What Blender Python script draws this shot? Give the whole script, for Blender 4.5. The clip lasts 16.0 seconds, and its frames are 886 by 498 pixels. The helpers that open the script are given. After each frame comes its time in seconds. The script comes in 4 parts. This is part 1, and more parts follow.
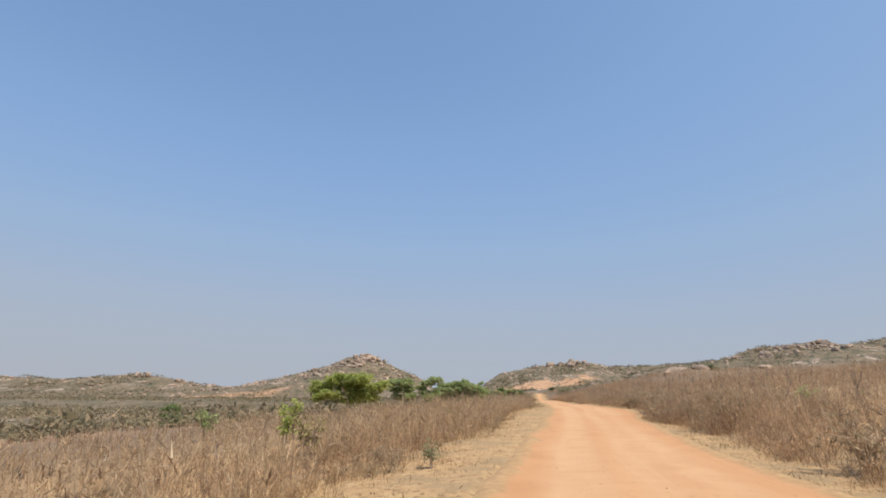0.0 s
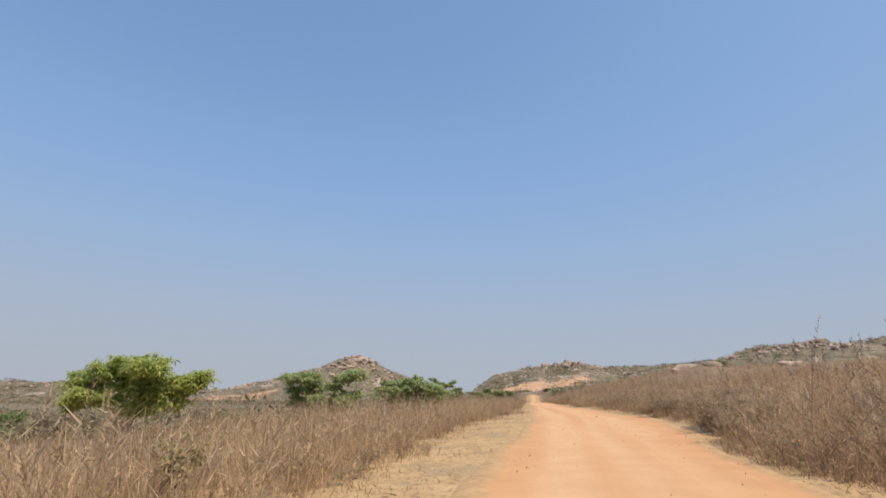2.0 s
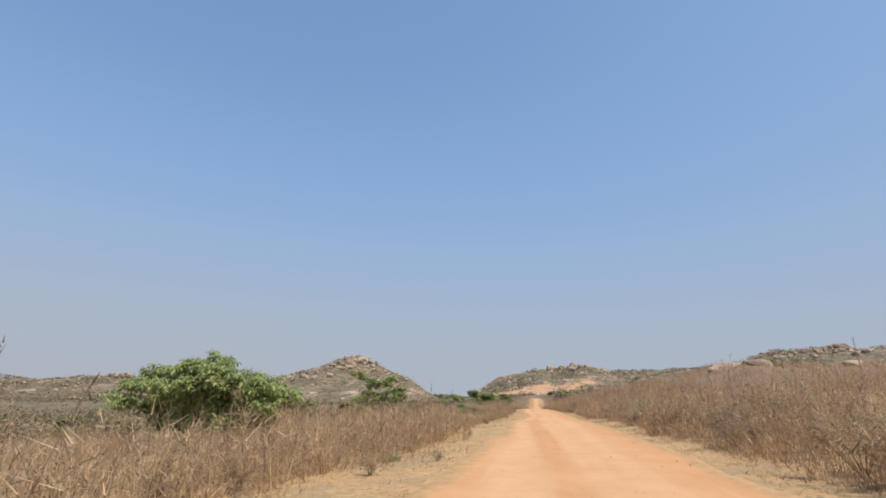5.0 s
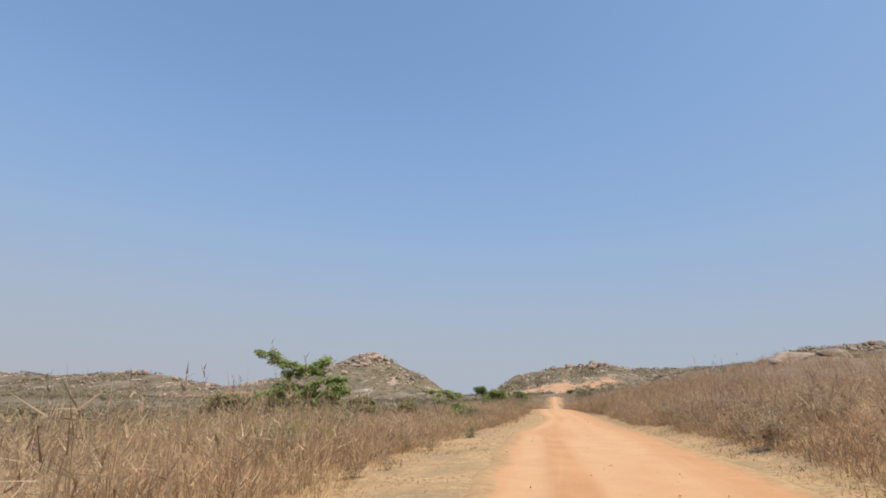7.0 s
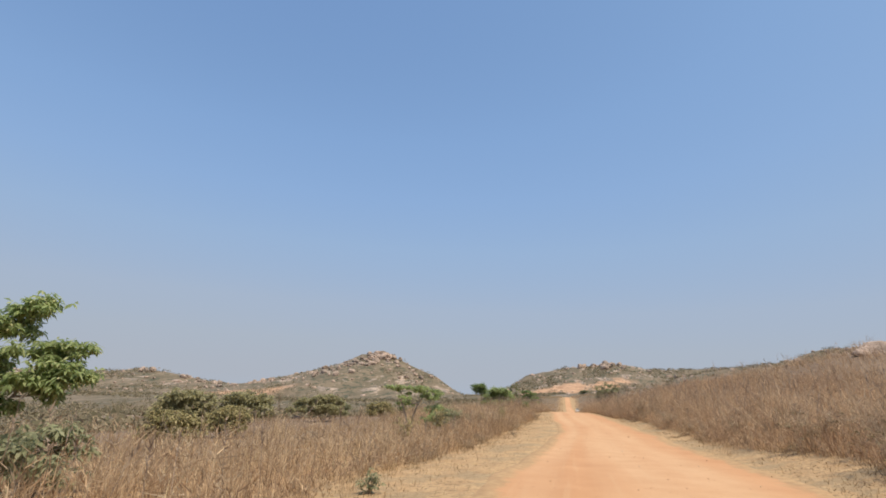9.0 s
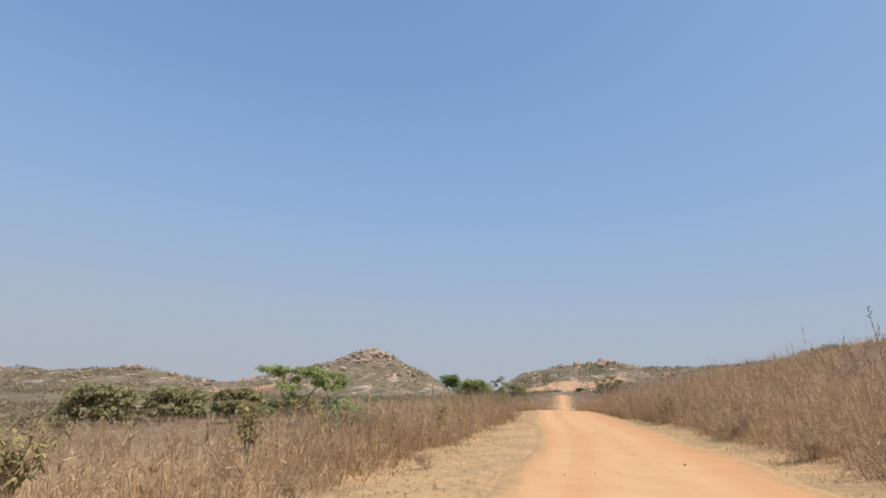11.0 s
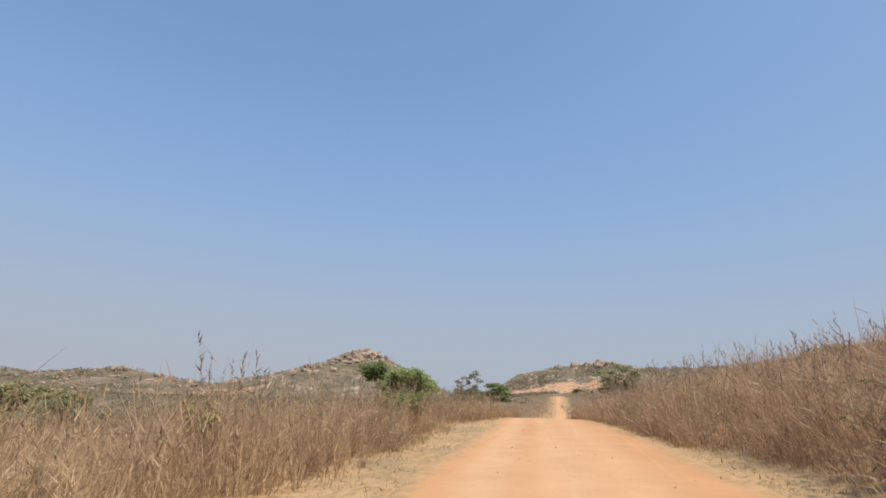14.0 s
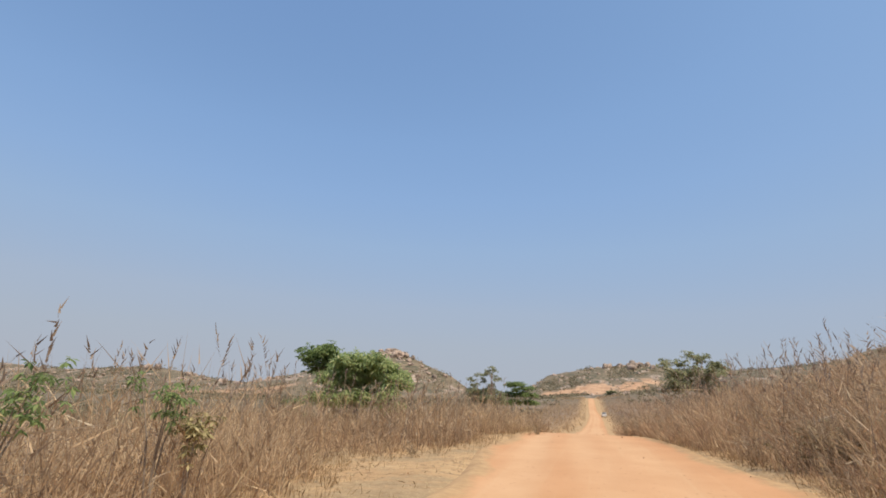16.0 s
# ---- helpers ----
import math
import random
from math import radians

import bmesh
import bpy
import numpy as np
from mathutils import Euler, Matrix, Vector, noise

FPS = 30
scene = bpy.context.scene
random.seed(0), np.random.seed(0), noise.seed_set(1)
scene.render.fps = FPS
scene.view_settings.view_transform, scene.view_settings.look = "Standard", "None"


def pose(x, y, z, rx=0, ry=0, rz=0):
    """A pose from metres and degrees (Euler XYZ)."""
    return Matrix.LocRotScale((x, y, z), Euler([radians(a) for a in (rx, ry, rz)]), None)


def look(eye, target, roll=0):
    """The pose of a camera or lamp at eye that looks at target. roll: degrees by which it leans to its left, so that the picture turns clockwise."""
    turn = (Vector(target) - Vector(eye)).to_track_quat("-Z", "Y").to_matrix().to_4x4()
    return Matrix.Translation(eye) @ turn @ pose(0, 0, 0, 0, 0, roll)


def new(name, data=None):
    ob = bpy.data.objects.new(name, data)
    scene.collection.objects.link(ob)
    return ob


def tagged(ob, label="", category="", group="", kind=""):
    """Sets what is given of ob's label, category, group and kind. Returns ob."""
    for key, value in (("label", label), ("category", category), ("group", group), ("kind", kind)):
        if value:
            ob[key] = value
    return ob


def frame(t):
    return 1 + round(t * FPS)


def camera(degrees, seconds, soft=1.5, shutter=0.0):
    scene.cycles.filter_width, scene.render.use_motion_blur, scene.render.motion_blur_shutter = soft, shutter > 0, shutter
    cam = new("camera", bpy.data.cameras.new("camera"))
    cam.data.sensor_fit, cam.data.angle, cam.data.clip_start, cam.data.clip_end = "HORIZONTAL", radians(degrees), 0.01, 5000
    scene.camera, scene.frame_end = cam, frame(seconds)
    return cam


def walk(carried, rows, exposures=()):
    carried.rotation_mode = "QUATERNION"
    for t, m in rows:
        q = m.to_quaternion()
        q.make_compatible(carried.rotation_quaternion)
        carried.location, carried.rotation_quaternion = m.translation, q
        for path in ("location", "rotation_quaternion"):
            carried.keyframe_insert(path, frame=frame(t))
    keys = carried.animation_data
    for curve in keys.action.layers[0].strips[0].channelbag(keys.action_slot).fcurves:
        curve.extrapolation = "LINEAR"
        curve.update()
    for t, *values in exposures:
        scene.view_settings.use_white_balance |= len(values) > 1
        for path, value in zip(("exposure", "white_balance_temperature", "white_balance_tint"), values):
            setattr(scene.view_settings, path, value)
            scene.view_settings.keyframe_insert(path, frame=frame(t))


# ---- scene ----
cam = camera(80.0, 16.0, soft=1.7)
# seconds, x, y, z, heading to the left of the road's line, tilt up, lean
PATH = [
    (0.0, 0.002, 0.000, 1.700, 10.13, 15.61, 0.20),
    (0.5, 0.339, 5.409, 1.686, 9.94, 15.66, 0.08),
    (1.0, 0.706, 10.809, 1.690, 9.77, 15.70, -0.03),
    (1.5, 1.051, 16.250, 1.721, 9.66, 15.75, -0.11),
    (2.0, 1.367, 21.755, 1.785, 9.58, 15.80, -0.10),
    (2.5, 1.688, 27.236, 1.851, 9.49, 15.83, -0.05),
    (3.0, 2.027, 32.696, 1.896, 9.39, 15.86, -0.05),
    (3.5, 2.399, 38.241, 1.933, 9.36, 15.95, 0.02),
    (4.0, 2.782, 43.732, 1.990, 9.55, 16.00, 0.27),
    (4.5, 3.051, 49.025, 2.100, 9.90, 16.01, 0.53),
    (5.0, 3.230, 54.222, 2.191, 10.35, 16.01, 0.68),
    (5.5, 3.281, 59.420, 2.228, 10.79, 16.13, 0.67),
    (6.0, 3.235, 64.604, 2.223, 11.42, 16.07, 0.68),
    (6.5, 3.113, 69.775, 2.198, 11.93, 15.93, 0.75),
    (7.0, 2.936, 74.930, 2.170, 12.30, 15.81, 0.90),
    (7.5, 2.727, 80.069, 2.159, 12.78, 15.83, 1.13),
    (8.0, 2.526, 85.183, 2.176, 13.16, 15.85, 1.30),
    (8.5, 2.334, 90.260, 2.216, 13.41, 15.81, 1.35),
    (9.0, 2.156, 95.210, 2.206, 13.59, 15.75, 1.36),
    (9.5, 2.103, 100.160, 2.145, 13.47, 15.99, 1.41),
    (10.0, 2.131, 105.095, 2.046, 13.53, 15.94, 1.38),
    (10.5, 2.216, 110.005, 1.933, 13.44, 15.76, 1.35),
    (11.0, 2.335, 114.883, 1.828, 13.16, 15.60, 1.33),
    (11.5, 2.459, 119.721, 1.754, 12.97, 15.62, 1.33),
    (12.0, 2.543, 124.508, 1.731, 12.88, 15.64, 1.25),
    (12.5, 2.639, 129.136, 1.737, 12.79, 15.66, 1.22),
    (13.0, 2.766, 133.612, 1.757, 12.73, 15.67, 1.24),
    (13.5, 2.909, 138.091, 1.772, 12.75, 15.75, 1.29),
    (14.0, 3.023, 142.593, 1.779, 12.89, 15.79, 1.29),
    (14.5, 3.056, 147.069, 1.811, 13.36, 15.83, 1.30),
    (15.0, 2.925, 151.442, 1.871, 14.13, 15.90, 1.38),
    (15.5, 2.591, 155.629, 1.913, 15.09, 15.79, 1.62),
    (16.0, 2.033, 159.634, 1.910, 16.11, 15.78, 1.81),
]
def ray_pose(x, y, z, yaw, pitch, roll):
    """Pose from heading, tilt and lean in degrees."""
    return pose(x, y, z) @ pose(0, 0, 0, 0, 0, yaw) @ pose(0, 0, 0, 90 + pitch, 0, 0) @ pose(0, 0, 0, 0, 0, roll)


walk(cam, [(t, ray_pose(x, y, z, a, b, c)) for t, x, y, z, a, b, c in PATH])

# ---- sky and sun ----
SUN_EL, SUN_AZ = radians(60), radians(125)   # azimuth clockwise from +y (ahead)
world = bpy.data.worlds.new("hazy_sky")
scene.world = world
world.use_nodes = True
wt = world.node_tree
wt.nodes.clear()
sky = wt.nodes.new("ShaderNodeTexSky")
sky.sky_type = "NISHITA"
sky.sun_disc = False
sky.sun_elevation = SUN_EL
sky.sun_rotation = SUN_AZ
sky.altitude = 1200
sky.air_density = 1.0
sky.dust_density = 2.5
sky.ozone_density = 2.0
bg = wt.nodes.new("ShaderNodeBackground")
bg.inputs["Strength"].default_value = 0.10
wo = wt.nodes.new("ShaderNodeOutputWorld")
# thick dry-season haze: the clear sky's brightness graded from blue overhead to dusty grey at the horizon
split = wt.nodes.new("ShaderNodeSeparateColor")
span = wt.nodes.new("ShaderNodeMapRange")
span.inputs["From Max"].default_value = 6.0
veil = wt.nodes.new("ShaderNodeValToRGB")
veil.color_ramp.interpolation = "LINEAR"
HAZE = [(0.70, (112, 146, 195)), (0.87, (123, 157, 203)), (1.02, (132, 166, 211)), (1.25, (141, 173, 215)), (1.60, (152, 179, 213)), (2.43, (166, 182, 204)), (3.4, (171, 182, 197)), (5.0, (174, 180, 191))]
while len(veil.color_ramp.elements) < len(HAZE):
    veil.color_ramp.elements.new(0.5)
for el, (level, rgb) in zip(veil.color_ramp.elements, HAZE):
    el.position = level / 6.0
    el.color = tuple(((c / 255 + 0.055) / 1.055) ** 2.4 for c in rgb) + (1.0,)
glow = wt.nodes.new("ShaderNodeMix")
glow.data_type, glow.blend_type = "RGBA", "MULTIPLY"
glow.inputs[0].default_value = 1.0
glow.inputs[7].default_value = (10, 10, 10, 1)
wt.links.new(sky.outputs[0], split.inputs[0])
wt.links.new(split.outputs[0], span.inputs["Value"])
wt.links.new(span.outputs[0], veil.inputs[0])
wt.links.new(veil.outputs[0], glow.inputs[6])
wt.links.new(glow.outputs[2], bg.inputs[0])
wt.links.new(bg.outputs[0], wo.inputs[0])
sun_data = bpy.data.lights.new("sun", "SUN")
sun_data.energy = 4.5
sun_data.angle = radians(1.0)
sun_data.color = (1.0, 0.91, 0.755)
sun = new("sun", sun_data)
sd = Vector((math.sin(SUN_AZ) * math.cos(SUN_EL), math.cos(SUN_AZ) * math.cos(SUN_EL), math.sin(SUN_EL)))
sun.matrix_world = look(sd * 50, (0, 0, 0))
scene.view_settings.exposure = 0.0


# ---- materials ----
class Mat:
    """A small node-tree writer."""

    def __init__(self, name, rough=0.9):
        self.m = bpy.data.materials.new(name)
        self.m.use_nodes = True
        self.t = self.m.node_tree
        self.b = self.t.nodes["Principled BSDF"]
        self.b.inputs["Roughness"].default_value = rough
        self.b.inputs["Specular IOR Level"].default_value = 0.25
        self.pos = self.node("ShaderNodeNewGeometry").outputs["Position"]

    def node(self, kind):
        return self.t.nodes.new(kind)

    def link(self, a, b):
        self.t.links.new(a, b)

    def noise(self, scale, detail=4.0, rough=0.55, vec=None, stretch=None, warp=0.0):
        n = self.node("ShaderNodeTexNoise")
        n.inputs["Scale"].default_value = scale
        n.inputs["Detail"].default_value = detail
        n.inputs["Roughness"].default_value = rough
        n.inputs["Distortion"].default_value = warp
        v = vec or self.pos
        if stretch:
            mp = self.node("ShaderNodeMapping")
            mp.inputs["Scale"].default_value = stretch
            self.link(v, mp.inputs[0])
            v = mp.outputs[0]
        self.link(v, n.inputs["Vector"])
        return n.outputs["Fac"]

    def ramp(self, fac, stops):
        r = self.node("ShaderNodeValToRGB")
        e = r.color_ramp.elements
        while len(e) < len(stops):
            e.new(0.5)
        for el, (p, c) in zip(e, stops):
            el.position = p
            el.color = c
        self.link(fac, r.inputs[0])
        return r.outputs[0]

    def step(self, fac, lo, hi):
        r = self.node("ShaderNodeMapRange")
        r.interpolation_type = "SMOOTHSTEP"
        r.inputs["From Min"].default_value = lo
        r.inputs["From Max"].default_value = hi
        self.link(fac, r.inputs["Value"])
        return r.outputs["Result"]

    def mix(self, fac, a, b, mode="MIX"):
        n = self.node("ShaderNodeMix")
        n.data_type = "RGBA"
        n.blend_type = mode
        for sock, val in ((n.inputs[0], fac), (n.inputs[6], a), (n.inputs[7], b)):
            if isinstance(val, (int, float)):
                sock.default_value = val
            elif isinstance(val, tuple):
                sock.default_value = val
            else:
                self.link(val, sock)
        return n.outputs[2]

    def attr(self, name):
        a = self.node("ShaderNodeAttribute")
        a.attribute_name = name
        return a.outputs["Fac"]

    def color(self, c):
        self.link(c, self.b.inputs["Base Color"])

    def bump(self, fac, strength=0.4, dist=0.02):
        n = self.node("ShaderNodeBump")
        n.inputs["Strength"].default_value = strength
        n.inputs["Distance"].default_value = dist
        self.link(fac, n.inputs["Height"])
        self.link(n.outputs[0], self.b.inputs["Normal"])

    def island(self):
        return self.node("ShaderNodeNewGeometry").outputs["Random Per Island"]

    def objrand(self):
        return self.node("ShaderNodeObjectInfo").outputs["Random"]


def dirt_road_material():
    m = Mat("packed_laterite_road", 0.95)
    orange = m.ramp(m.noise(0.5, 6), [(0.3, (0.495, 0.252, 0.122, 1)), (0.7, (0.575, 0.312, 0.16, 1))])
    pale = m.ramp(m.noise(0.9, 6), [(0.3, (0.56, 0.322, 0.170, 1)), (0.7, (0.62, 0.375, 0.21, 1))])
    track = m.attr("track")
    patch = m.noise(1.0, 5, stretch=(0.55, 0.07, 1))
    n = m.node("ShaderNodeMath")
    n.operation = "ADD"
    m.link(track, n.inputs[0])
    m.link(patch, n.inputs[1])
    c = m.mix(m.step(n.outputs[0], 0.45, 1.35), orange, pale)
    spots = m.step(m.noise(9.0, 3, 0.6), 0.66, 0.72)
    c = m.mix(spots, c, (0.36, 0.18, 0.09, 1))
    streak = m.step(m.noise(1.0, 4, stretch=(5.0, 0.10, 1)), 0.55, 0.75)
    c = m.mix(m.mix(0.22, (0, 0, 0, 1), streak), c, (0.62, 0.42, 0.25, 1))
    rim = m.node("ShaderNodeMath")
    rim.operation = "ADD"
    m.link(m.attr("rim"), rim.inputs[0])
    m.link(m.noise(1.6, 6, 0.65, stretch=(1, 0.45, 1)), rim.inputs[1])
    sand = m.ramp(m.noise(3.0, 7, 0.65), [(0.3, (0.36, 0.215, 0.11, 1)), (0.7, (0.53, 0.345, 0.18, 1))])
    c = m.mix(m.step(rim.outputs[0], 0.88, 1.22), c, sand)
    m.color(c)
    m.bump(m.noise(14.0, 8, 0.7), 0.5, 0.03)
    return m.m


def ground_material():
    m = Mat("dry_ground", 1.0)
    straw = m.ramp(m.noise(1.3, 8, 0.65), [(0.25, (0.37, 0.225, 0.115, 1)), (0.5, (0.49, 0.315, 0.165, 1)), (0.8, (0.57, 0.39, 0.215, 1))])
    litter = m.step(m.noise(7.0, 6, 0.7, stretch=(1, 0.6, 1)), 0.50, 0.66)
    straw = m.mix(litter, straw, (0.24, 0.15, 0.08, 1))
    sere = m.step(m.noise(0.45, 6, 0.65, warp=0.3), 0.47, 0.60)
    straw = m.mix(sere, straw, m.ramp(m.noise(6.0, 6, 0.7), [(0.3, (0.28, 0.185, 0.10, 1)), (0.7, (0.45, 0.32, 0.185, 1))]))
    chaff = m.step(m.noise(22.0, 3, 0.6, stretch=(1.0, 0.5, 1)), 0.60, 0.70)
    straw = m.mix(chaff, straw, (0.56, 0.43, 0.25, 1))
    lie = (1, 0.3, 2.2)
    scrub = m.ramp(m.noise(0.05, 9, 0.62, stretch=lie), [(0.3, (0.11, 0.094, 0.062, 1)), (0.5, (0.19, 0.148, 0.10, 1)), (0.68, (0.275, 0.205, 0.14, 1))])
    rock = m.ramp(m.noise(0.05, 7, 0.6, warp=0.6, stretch=lie), [(0.4, (0.25, 0.20, 0.165, 1)), (0.62, (0.47, 0.36, 0.285, 1))])
    scrub = m.mix(m.mix(1.0, m.step(m.noise(0.024, 6, 0.6, warp=0.4, stretch=lie), 0.56, 0.63), m.attr('stone'), 'MULTIPLY'), scrub, rock)
    scrub = m.mix(m.step(m.noise(0.10, 7, 0.65, stretch=lie), 0.50, 0.60), scrub, (0.082, 0.082, 0.054, 1))
    scrub = m.mix(m.step(m.noise(0.22, 4, 0.6, warp=0.5, stretch=lie), 0.62, 0.70), scrub, (0.42, 0.325, 0.25, 1))
    plain = m.ramp(m.noise(0.5, 7, 0.65), [(0.3, (0.165, 0.112, 0.075, 1)), (0.7, (0.285, 0.20, 0.134, 1))])
    scrub = m.mix(m.attr("meadow"), scrub, plain)
    scrub = m.mix(m.attr("bare"), scrub, m.ramp(m.noise(0.08, 6), [(0.3, (0.36, 0.20, 0.115, 1)), (0.7, (0.56, 0.36, 0.23, 1))]))
    m.color(m.mix(m.attr("far"), straw, scrub))
    m.bump(m.noise(6.0, 8, 0.7), 0.8, 0.065)
    return m.m


def grass_material(name, stops, translucent=0.25):
    m = Mat(name, 0.85)
    c = m.ramp(m.island(), stops)
    big = m.ramp(m.noise(0.8, 4), [(0.3, (0.80, 0.77, 0.74, 1)), (0.7, (1.08, 1.08, 1.06, 1))])
    patch = m.ramp(m.noise(0.11, 3), [(0.38, (0.92, 0.87, 0.82, 1)), (0.58, (1.05, 1.03, 0.97, 1))])
    # noise-darkened pockets in the colour, for the shaded gaps between clumps
    dark_pockets = m.ramp(m.noise(2.6, 3, 0.6, stretch=(1, 1, 0.35)), [(0.36, (0.72, 0.69, 0.66, 1)), (0.60, (1.20, 1.20, 1.19, 1))])
    big = m.mix(1.0, m.mix(1.0, big, patch, "MULTIPLY"), dark_pockets, "MULTIPLY") if "grass" in name else big
    c = m.mix(1.0, c, big, "MULTIPLY")
    m.color(c)
    t = m.node("ShaderNodeBsdfTranslucent")
    m.link(c, t.inputs[0])
    mx = m.node("ShaderNodeMixShader")
    mx.inputs[0].default_value = translucent
    m.link(m.b.outputs[0], mx.inputs[1])
    m.link(t.outputs[0], mx.inputs[2])
    m.link(mx.outputs[0], m.t.nodes["Material Output"].inputs[0])
    return m.m


def bark_material():
    m = Mat("grey_brown_bark", 0.95)
    m.color(m.ramp(m.noise(9.0, 6, 0.6, stretch=(1, 1, 0.25)), [(0.3, (0.19, 0.145, 0.11, 1)), (0.7, (0.42, 0.35, 0.28, 1))]))
    m.bump(m.noise(18.0, 6, 0.7, stretch=(1, 1, 0.3)), 0.8, 0.03)
    return m.m


def granite_material():
    m = Mat("weathered_granite", 0.9)
    c = m.ramp(m.noise(0.22, 8, 0.65), [(0.3, (0.17, 0.148, 0.132, 1)), (0.5, (0.36, 0.292, 0.245, 1)), (0.72, (0.66, 0.535, 0.455, 1))])
    r = m.ramp(m.objrand(), [(0.0, (0.66, 0.64, 0.62, 1)), (1.0, (1.08, 0.98, 0.92, 1))])
    m.color(m.mix(1.0, c, r, "MULTIPLY"))
    m.bump(m.noise(0.8, 8, 0.7), 0.9, 0.5)
    return m.m


ROAD = dirt_road_material()
GROUND = ground_material()
GRASS = grass_material("dry_tall_grass", [(0.0, (0.33, 0.237, 0.158, 1)), (0.35, (0.50, 0.37, 0.252, 1)), (0.75, (0.64, 0.488, 0.34, 1)), (1.0, (0.80, 0.66, 0.48, 1))], 0.45)
REDGRASS = grass_material("reddish_dry_grass", [(0.0, (0.315, 0.216, 0.148, 1)), (0.4, (0.49, 0.35, 0.245, 1)), (0.8, (0.63, 0.472, 0.338, 1)), (1.0, (0.80, 0.65, 0.48, 1))], 0.45)
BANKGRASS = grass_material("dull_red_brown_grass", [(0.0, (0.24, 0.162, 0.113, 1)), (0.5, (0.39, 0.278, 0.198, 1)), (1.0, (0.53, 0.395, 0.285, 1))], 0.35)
LITTER = grass_material("trodden_dry_grass", [(0.0, (0.26, 0.18, 0.105, 1)), (0.5, (0.41, 0.295, 0.175, 1)), (1.0, (0.58, 0.45, 0.29, 1))], 0.3)
SHORTGRASS = grass_material("bleached_short_grass", [(0.0, (0.34, 0.245, 0.14, 1)), (0.6, (0.52, 0.41, 0.26, 1)), (1.0, (0.67, 0.57, 0.40, 1))])
SEED = grass_material("grey_seed_heads", [(0.0, (0.20, 0.15, 0.12, 1)), (1.0, (0.44, 0.345, 0.265, 1))])
LEAF = grass_material("green_leaves", [(0.0, (0.24, 0.31, 0.135, 1)), (0.5, (0.39, 0.47, 0.215, 1)), (0.9, (0.53, 0.59, 0.30, 1)), (1.0, (0.66, 0.64, 0.38, 1))], 0.55)
LIMELEAF = grass_material("yellow_green_leaves", [(0.0, (0.28, 0.35, 0.095, 1)), (0.5, (0.45, 0.52, 0.16, 1)), (1.0, (0.62, 0.63, 0.26, 1))], 0.6)
DARKLEAF = grass_material("dark_green_leaves", [(0.0, (0.14, 0.20, 0.085, 1)), (0.6, (0.25, 0.335, 0.135, 1)), (1.0, (0.37, 0.43, 0.19, 1))], 0.5)
GREYLEAF = grass_material("dusty_grey_green_leaves", [(0.0, (0.20, 0.215, 0.125, 1)), (0.6, (0.33, 0.345, 0.20, 1)), (1.0, (0.46, 0.45, 0.29, 1))], 0.45)
OLIVELEAF = grass_material("dusty_olive_leaves", [(0.0, (0.27, 0.255, 0.14, 1)), (0.6, (0.43, 0.40, 0.225, 1)), (1.0, (0.56, 0.51, 0.32, 1))], 0.5)
DRYLEAF = grass_material("yellowing_leaves", [(0.0, (0.20, 0.19, 0.085, 1)), (0.6, (0.34, 0.29, 0.14, 1)), (1.0, (0.54, 0.45, 0.25, 1))], 0.3)
WITHERED = grass_material("withered_brown_leaves", [(0.0, (0.17, 0.135, 0.08, 1)), (0.6, (0.30, 0.235, 0.145, 1)), (1.0, (0.46, 0.37, 0.24, 1))], 0.3)
TWIG = grass_material("dark_dry_twigs", [(0.0, (0.26, 0.188, 0.126, 1)), (0.6, (0.46, 0.345, 0.24, 1)), (1.0, (0.68, 0.56, 0.41, 1))], 0.35)
CLOD = grass_material("dirt_clods", [(0.0, (0.36, 0.20, 0.11, 1)), (0.7, (0.50, 0.31, 0.18, 1)), (1.0, (0.62, 0.50, 0.38, 1))], 0.0)
SCRUB = grass_material("dusty_hill_scrub", [(0.0, (0.15, 0.138, 0.085, 1)), (0.5, (0.25, 0.215, 0.14, 1)), (1.0, (0.38, 0.30, 0.205, 1))], 0.2)
WHITE = Mat("white_car_paint", 0.35)
WHITE.b.inputs["Base Color"].default_value = (0.75, 0.74, 0.72, 1)
DARKGLASS = Mat("dark_glass", 0.1)
DARKGLASS.b.inputs["Base Color"].default_value = (0.03, 0.035, 0.04, 1)
RUBBER = Mat("dusty_rubber", 0.9)
RUBBER.b.inputs["Base Color"].default_value = (0.06, 0.05, 0.04, 1)
LAMPRED = Mat("red_lamp_plastic", 0.3)
LAMPRED.b.inputs["Base Color"].default_value = (0.4, 0.02, 0.02, 1)
BARK = bark_material()
GRANITE = granite_material()


# ---- terrain ----
def hash2(i, j, seed):
    h = (i * 374761393 + j * 668265263 + seed * 974634777) & 0xFFFFFFFF
    h = ((h ^ (h >> 13)) * 1274126177) & 0xFFFFFFFF
    return ((h ^ (h >> 16)) & 0xFFFF) / 65535.0


def vnoise(x, y, seed=0):
    """Smooth value noise in -1..1."""
    x, y = np.asarray(x, float), np.asarray(y, float)
    i, j = np.floor(x).astype(np.int64), np.floor(y).astype(np.int64)
    u, v = x - i, y - j
    u, v = u * u * (3 - 2 * u), v * v * (3 - 2 * v)
    a, b = hash2(i, j, seed), hash2(i + 1, j, seed)
    c, d = hash2(i, j + 1, seed), hash2(i + 1, j + 1, seed)
    return 2 * ((a * (1 - u) + b * u) * (1 - v) + (c * (1 - u) + d * u) * v) - 1


def fbm(x, y, scale, octaves=4, seed=0):
    s, a = 0.0, 1.0
    for o in range(octaves):
        s = s + a * vnoise(np.asarray(x) / scale, np.asarray(y) / scale, seed + o)
        scale, a = scale / 2.1, a * 0.5
    return s


